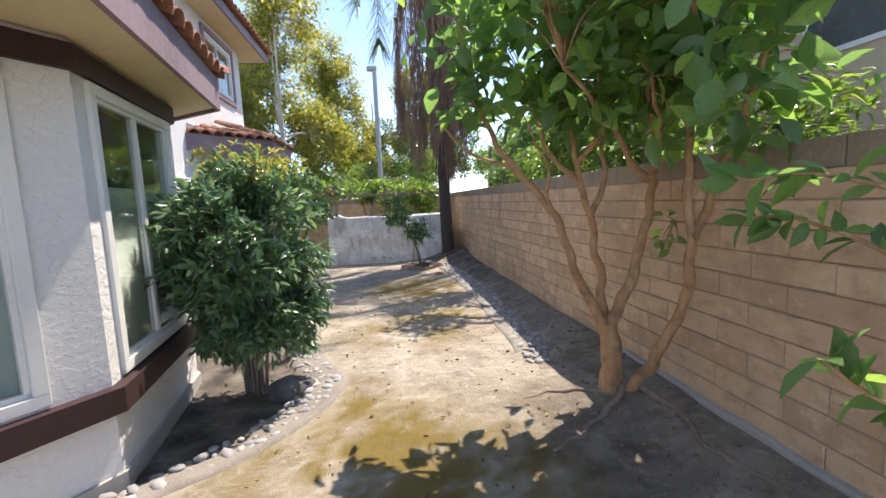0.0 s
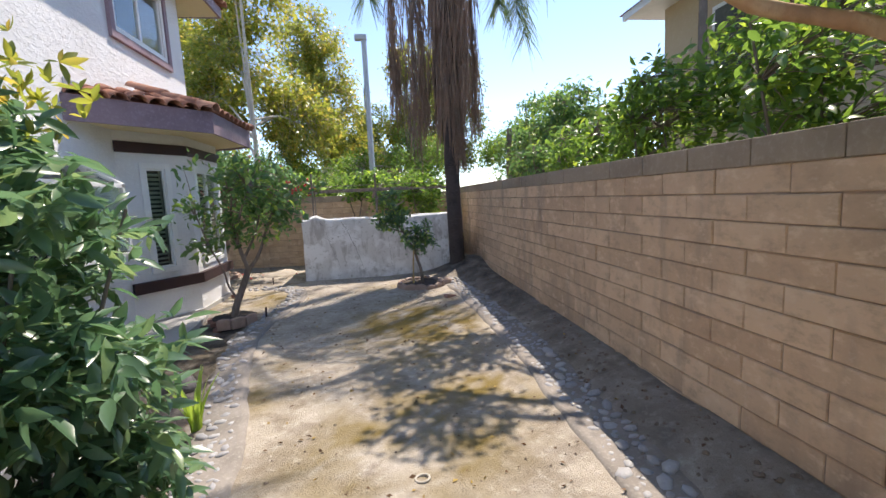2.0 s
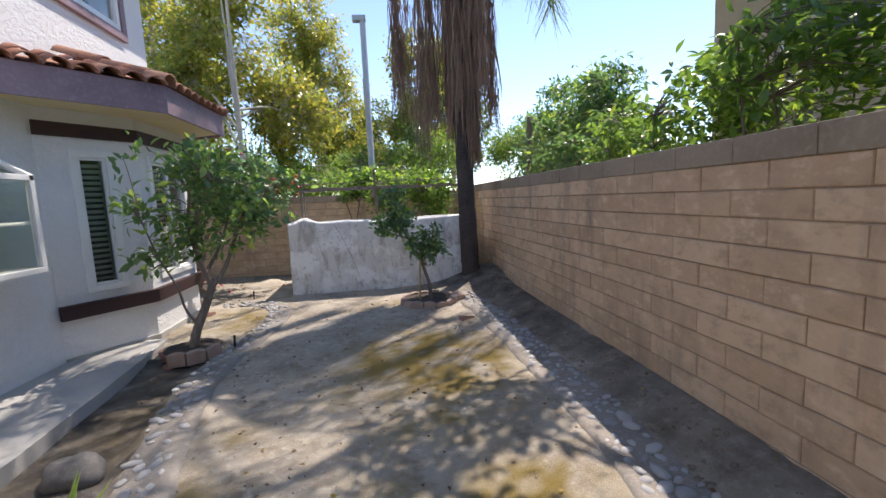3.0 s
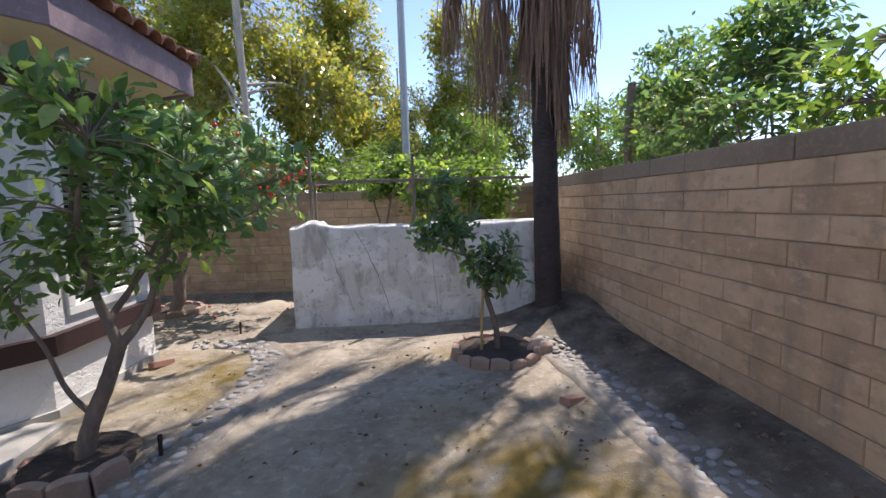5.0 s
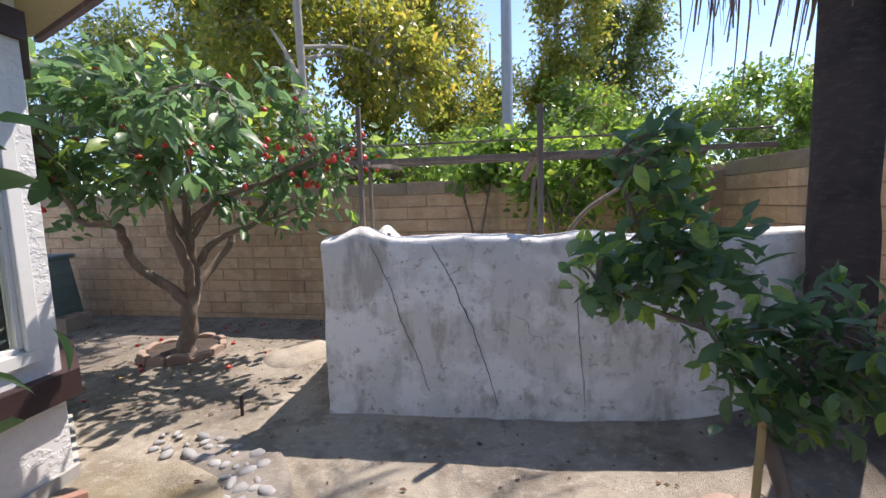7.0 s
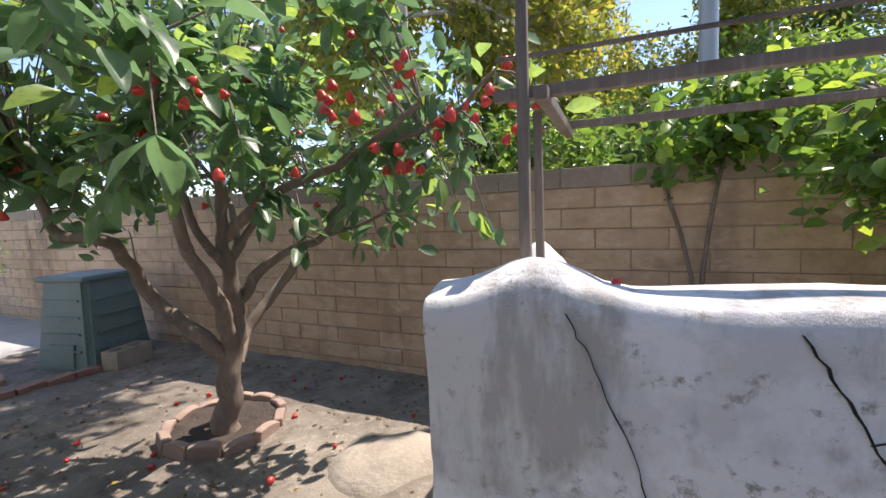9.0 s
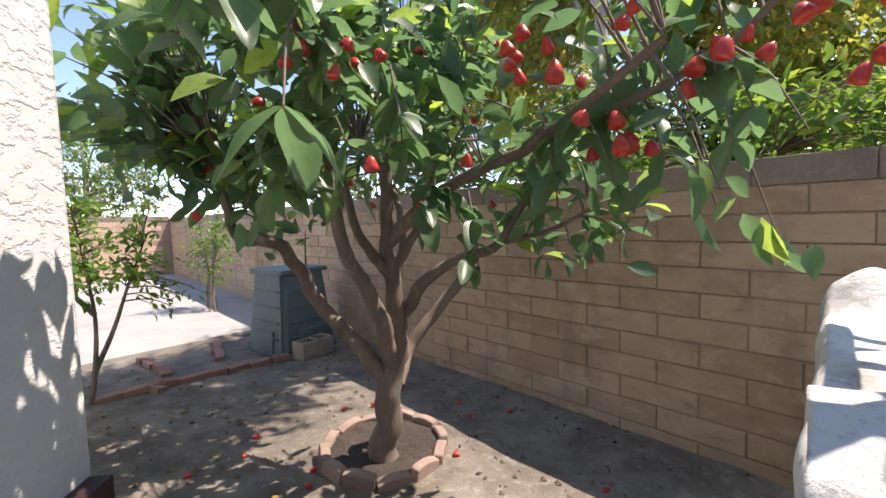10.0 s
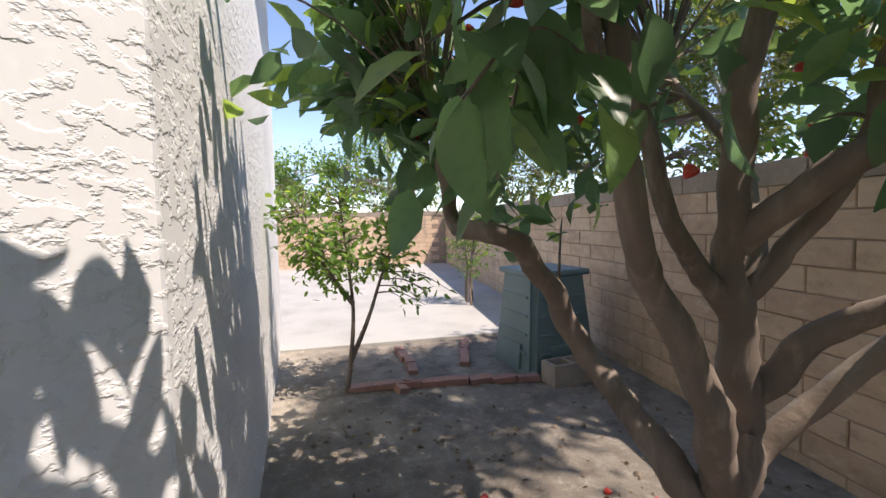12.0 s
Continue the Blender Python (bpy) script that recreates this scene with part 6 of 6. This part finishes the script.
def pergola():
    p = empty("pergola", 0, 0, 0, 0, "weathered grey timber trellis over the planter wall", "trellis")
    def bar(name, a, b, w, mat="wood_grey", label=""):
        a, b = Vector(a), Vector(b)
        L = (b - a).length
        bm = bmesh.new()
        box(bm, -w / 2, -w / 2, 0, w / 2, w / 2, L, bevel=0.006)
        o = part(name, bm, mat, p, label)
        o.matrix_basis = Matrix.Translation(a) @ (b - a).to_track_quat("Z", "Y").to_matrix().to_4x4()
        return o
    bar("post", (-0.51, 11.5, 1.15), (-0.505, 11.5, 2.2), 0.034)
    bar("post", (-0.49, 11.68, 1.1), (-0.49, 11.68, 1.78), 0.028)
    bar("post", (0.80, 11.42, 1.15), (0.80, 11.42, 2.13), 0.04)
    bar("rail", (-0.6, 11.53, 1.80), (2.35, 11.50, 1.80), 0.036)
    bar("rail", (-0.5, 12.45, 1.86), (2.35, 12.45, 1.86), 0.036)
    bar("rail", (-0.45, 11.45, 1.78), (-0.45, 12.6, 1.84), 0.04)
    bar("wire_rail", (-0.6, 11.56, 1.92), (2.35, 11.56, 1.92), 0.014)
    bar("brace", (0.73, 12.2, 0.83), (0.83, 12.2, 1.68), 0.035)
    bar("brace", (0.80, 11.46, 1.83), (0.72, 11.98, 1.66), 0.045)
    limb_mesh("branch_pole", [(0.98, 11.55, 1.2), (1.15, 11.6, 1.4), (1.4, 11.7, 1.55)], 0.02, 0.015, "bark_grey", p, 6, 4)


pergola()


def compost_bin():
    b = empty("compost_bin", -5.50, 13.15, 0, 8, "grey green plastic compost bin with ribbed sides", "compost bin")
    lo, hi, h = 0.37, 0.29, 0.9
    bm = bmesh.new()
    r = [[bm.verts.new((sx * s, sy * s, z)) for sx, sy in ((-1, -1), (1, -1), (1, 1), (-1, 1))] for s, z in ((lo, 0), (lo * 0.98, 0.06), (hi, h))]
    for a, c in zip(r, r[1:]):
        for k in range(4):
            bm.faces.new((a[k], a[(k + 1) % 4], c[(k + 1) % 4], c[k]))
    bm.faces.new(r[2])
    bmesh.ops.bevel(bm, geom=[e for e in bm.edges if abs(e.verts[0].co.z - e.verts[1].co.z) > 0.2], offset=0.05, segments=3, affect="EDGES")
    part("body", bm, "bin", b, smooth=False)
    bm = bmesh.new()
    box(bm, -hi - 0.03, -hi - 0.03, h, hi + 0.03, hi + 0.03, h + 0.06, bevel=0.025)
    part("lid", bm, "bin", b, "flat lid")
    for k in range(4):
        for side in range(4):
            z = 0.2 + k * 0.17
            s = lo + (hi - lo) * z / h
            bm = bmesh.new()
            box(bm, -s * 0.72, -0.012, -0.012, s * 0.72, 0.012, 0.012, bevel=0.005)
            rb = part("rib", bm, "bin", b)
            rb.matrix_basis = pose(0, 0, z, 0, 0, 90 * side) @ pose(0, -s - 0.004, 0)
    for side in (1, 0):
        bm = bmesh.new()
        box(bm, -0.17, -0.012, -0.12, 0.17, 0.012, 0.12, bevel=0.008)
        hd = part("hatch", bm, "bin", b, "sliding hatch")
        hd.matrix_basis = pose(0, 0, 0.15, 0, 0, 90 * side) @ pose(0, -lo * 0.985, 0, -5, 0, 0)


compost_bin()


def cinder_block(x, y, z, rz, label):
    c = bmesh.new()
    box(c, -0.2, -0.1, 0, 0.2, 0.1, 0.03)
    for d in ((-0.2, -0.1, 0.03, 0.2, -0.07, 0.19), (-0.2, 0.07, 0.03, 0.2, 0.1, 0.19), (-0.2, -0.07, 0.03, -0.17, 0.07, 0.19), (0.17, -0.07, 0.03, 0.2, 0.07, 0.19), (-0.015, -0.07, 0.03, 0.015, 0.07, 0.19)):
        box(c, *d, bevel=0.003)
    o = part("cinder_block", c, "cinder")
    o.matrix_basis = pose(x, y, z, 0, 0, rz)
    return tagged(o, label, "concrete block")


cinder_block(-4.97, 13.12, 0.0, 98, "hollow tan cinder block standing before the compost bin")


def loose_bricks():
    bm = bmesh.new()
    box(bm, -0.1, -0.046, 0, 0.1, 0.046, 0.058, bevel=0.005)
    me = bpy.data.meshes.new("brick")
    bm.to_mesh(me)
    bm.free()
    me.materials.append(M["brick"])
    rng = random.Random(9)
    rows = [((-5.31, 11.25), (-5.05, 13.02)), ((-5.5, 11.86), (-6.4, 11.78)), ((-5.62, 12.35), (-6.5, 12.62))]
    for a, b in rows:
        a, b = Vector(a), Vector(b)
        d = (b - a).normalized()
        n = int((b - a).length / 0.21)
        for i in range(n):
            p = a + d * (0.21 * i + 0.1)
            o = new("brick", me)
            o.matrix_basis = pose(p.x + rng.uniform(-0.015, 0.015), p.y + rng.uniform(-0.015, 0.015), ground_height(p.x, p.y) - 0.002 + rng.uniform(-0.008, 0.01), rng.uniform(-6, 6), rng.uniform(-6, 6), math.degrees(math.atan2(d.y, d.x)) + rng.uniform(-7, 7))
            tagged(o, "worn pink red brick laid as low edging", "brick", "brick edging")
    for x, y, r in ((-5.2, 11.66, 20), (-5.24, 11.8, 70), (-1.72, 10.12, 60), (-1.42, 8.36, 30), (-1.36, 8.24, 80), (-1.5, 8.5, 15), (1.9, 8.86, 35)):
        o = new("brick", me)
        o.matrix_basis = pose(x, y, ground_height(x, y) - (0.03 if y == 8.86 else 0.004), rng.uniform(-12, 12), rng.uniform(-14, 14), r)
        tagged(o, "loose weathered brick lying on the soil", "brick", "loose bricks")


loose_bricks()


def rocks():
    for x, y, s, seed, lab in ((-0.12, 3.5, 0.2, 1, "dark rounded rock at the foot of the bush"), (-1.0, 5.0, 0.26, 2, "flat grey rock in the planting bed"), (-1.05, 6.32, 0.17, 3, "small grey rock in the planting bed"), (1.97, 9.9, 0.13, 4, "brown stone beside the tree ring"), (-1.5, 12.34, 0.5, 5, "broad pale rounded rock half buried in the soil")):
        bm = bmesh.new()
        bmesh.ops.create_icosphere(bm, subdivisions=3, radius=1)
        for v in bm.verts:
            v.co *= 1 + 0.3 * noise.noise(v.co * 1.2 + Vector((seed, 0, 0))) + 0.08 * noise.noise(v.co * 4)
            v.co.z *= 0.6
        bmesh.ops.scale(bm, verts=bm.verts, vec=(s, s * 0.8, s))
        o = part("rock", bm, "planter" if seed == 4 else "dark_rock" if seed < 4 else "pale_rock" if seed == 5 else "pebble", None, smooth=True)
        o.matrix_basis = pose(x, y, ground_height(x, y) + s * (0.25 if seed < 5 else -0.42), 0, 0, 35 if seed == 5 else 0)
        tagged(o, lab, "rock")


rocks()


def sprinkler_ring():
    bm = bmesh.new()
    seg, ring = 24, 8
    vs = [[bm.verts.new(((0.042 + 0.008 * math.cos(b)) * math.cos(a), (0.034 + 0.008 * math.cos(b)) * math.sin(a), 0.008 * math.sin(b))) for b in (2 * math.pi * j / ring for j in range(ring))] for a in (2 * math.pi * i / seg for i in range(seg))]
    for i in range(seg):
        for j in range(ring):
            bm.faces.new((vs[i][j], vs[(i + 1) % seg][j], vs[(i + 1) % seg][(j + 1) % ring], vs[i][(j + 1) % ring]))
    o = part("pipe_ring", bm, "bark_pale", None, smooth=True)
    o.matrix_basis = pose(1.05, 4.52, ground_height(1.05, 4.52) + 0.006, 0, 0, 20)
    tagged(o, "small pale plastic pipe ring set in the soil", "pipe")


sprinkler_ring()


def cup():
    c = empty("cup", -0.26, 11.3, 1.24, 0, "small white cup with a red lid on the wall", "cup")
    limb_mesh("body", [(0, 0, 0), (0, 0, 0.02), (0, 0, 0.03)], 0.010, 0.011, "white", c, 14, 1, wob=0)
    bm = bmesh.new()
    bmesh.ops.create_cone(bm, cap_ends=True, segments=16, radius1=0.0125, radius2=0.011, depth=0.012)
    bmesh.ops.translate(bm, verts=bm.verts, vec=(0, 0, 0.035))
    part("lid", bm, "petal", c, "red lid")


cup()


def sprinkler(x, y):
    s = empty("sprinkler", x, y, ground_height(x, y), 0, "short dark sprinkler riser sticking out of the soil", "sprinkler")
    limb_mesh("riser", [(0, 0, -0.05), (0, 0, 0.05), (0.003, 0, 0.11)], 0.012, 0.012, "trim", s, 8, 1, wob=0)
    limb_mesh("nozzle", [(0.003, 0, 0.11), (0.003, 0, 0.125), (0.003, 0, 0.14)], 0.017, 0.013, "trim", s, 8, 1, wob=0)


sprinkler(-0.82, 8.5)
sprinkler(-1.35, 11.1)


def neighbour_house():
    h = empty("house", 6.8, 3.0, 0, 0, "tan two storey house beyond the boundary wall", "house")
    wl = box_part("wall", (0, -9, -0.2, 8, 7.6, 5.1), "neighbour", h, bevel=0.0)
    box_part("eave", (-0.55, -9.5, 5.1, 8.5, 8.1, 5.2), "white", h, "white painted eave", bevel=0.01)
    box_part("gutter", (-0.62, -9.5, 5.06, -0.552, 8.1, 5.2), "white", h)
    raw("roof", [(-0.65, -9.6, 5.2), (8.6, -9.6, 5.2), (8.6, 8.2, 5.2), (-0.65, 8.2, 5.2), (4, -6, 6.6), (4, 4.6, 6.6)], [(0, 3, 5, 4), (3, 2, 5), (2, 1, 4, 5), (1, 0, 4)], "tile", h)
    for y in (5.0, 1.0, -3.0):
        w = box_part("window", (-0.03, y, 3.3, 0.02, y + 1.3, 4.6), "white", h)
        # opaque pane coloured dark in place of glass over an unlit room
        box_part("pane", (-0.034, y + 0.07, 3.37, -0.031, y + 1.23, 4.53), "unlit_room", w, bevel=0)


neighbour_house()


def stump_post():
    o = limb_mesh("dead_stump", [(0, 0, 0.0), (0.02, 0, 1.4), (0.0, 0.02, 2.2), (0.03, 0.0, 3.05)], 0.07, 0.055, "bark_grey", None, 10, 9)[0]
    o.matrix_basis = pose(3.83, 11.78, 0)
    tagged(o, "bare grey cut trunk standing behind the wall", "stump")


stump_post()


def litter():
    """Dry leaves and crumbs on the soil."""
    rng = np.random.default_rng(5)
    n = 2600
    x, y = rng.uniform(-6.4, 2.85, n), rng.uniform(0.8, 13.6, n)
    keep = np.array([(left_edge(b) - 0.1 < a or b > 10.5 or a < left_edge(b) - 0.35) and (a > -1.4 or b > 11) for a, b in zip(x, y)])
    x, y = x[keep], y[keep]
    O = [(a, b, ground_height(a, b) + 0.006) for a, b in zip(x, y)]
    D = np.stack([rng.normal(size=len(O)), rng.normal(size=len(O)), rng.uniform(-0.05, 0.35, len(O))], 1)
    o = leaf_mesh("dry_leaves", O, D, rng.uniform(0.015, 0.05, len(O)), 0.5, "litter", None, rng, 0.2, label="scattered small dry brown leaves on the soil", kind="stuff", simple=True)
    tagged(o, category="leaf litter")



def clods():
    """Small lumps of soil on the bank and under the trees."""
    rng = random.Random(31)
    V, F = [], []
    while len(F) < 8 * 2600:
        zone = rng.random()
        if zone < 0.5:
            x, y = rng.uniform(2.3, 2.85), rng.uniform(1.0, 11.0)
        elif zone < 0.75:
            x, y = rng.uniform(-5.0, -1.2), rng.uniform(11.0, 13.5)
        else:
            x, y = rng.uniform(-1.4, 2.0), rng.uniform(1.0, 11.0)
        s = 0.003 + (0.022 if zone < 0.75 else 0.011) * rng.random() ** 3
        z, k = ground_height(x, y) + s * 0.2, len(V)
        for dx, dy, dz in ((1, 0, 0), (0, 1, 0), (-1, 0, 0), (0, -1, 0), (0, 0, 0.8), (0, 0, -0.8)):
            V.append((x + dx * s * rng.uniform(0.7, 1.4), y + dy * s * rng.uniform(0.7, 1.4), z + dz * s))
        F += [(k, k + 1, k + 4), (k + 1, k + 2, k + 4), (k + 2, k + 3, k + 4), (k + 3, k, k + 4), (k + 1, k, k + 5), (k + 2, k + 1, k + 5), (k + 3, k + 2, k + 5), (k, k + 3, k + 5)]
    o = raw("soil_crumbs", V, F, "crumb")
    tagged(o, "small dark soil crumbs scattered over the ground", "soil", kind="stuff")


clods()
M["litter"] = leaf_material("dry_leaf", (0.16, 0.09, 0.045), (0.10, 0.06, 0.035), (0.42, 0.30, 0.07), 0.1, 0.8)
litter()
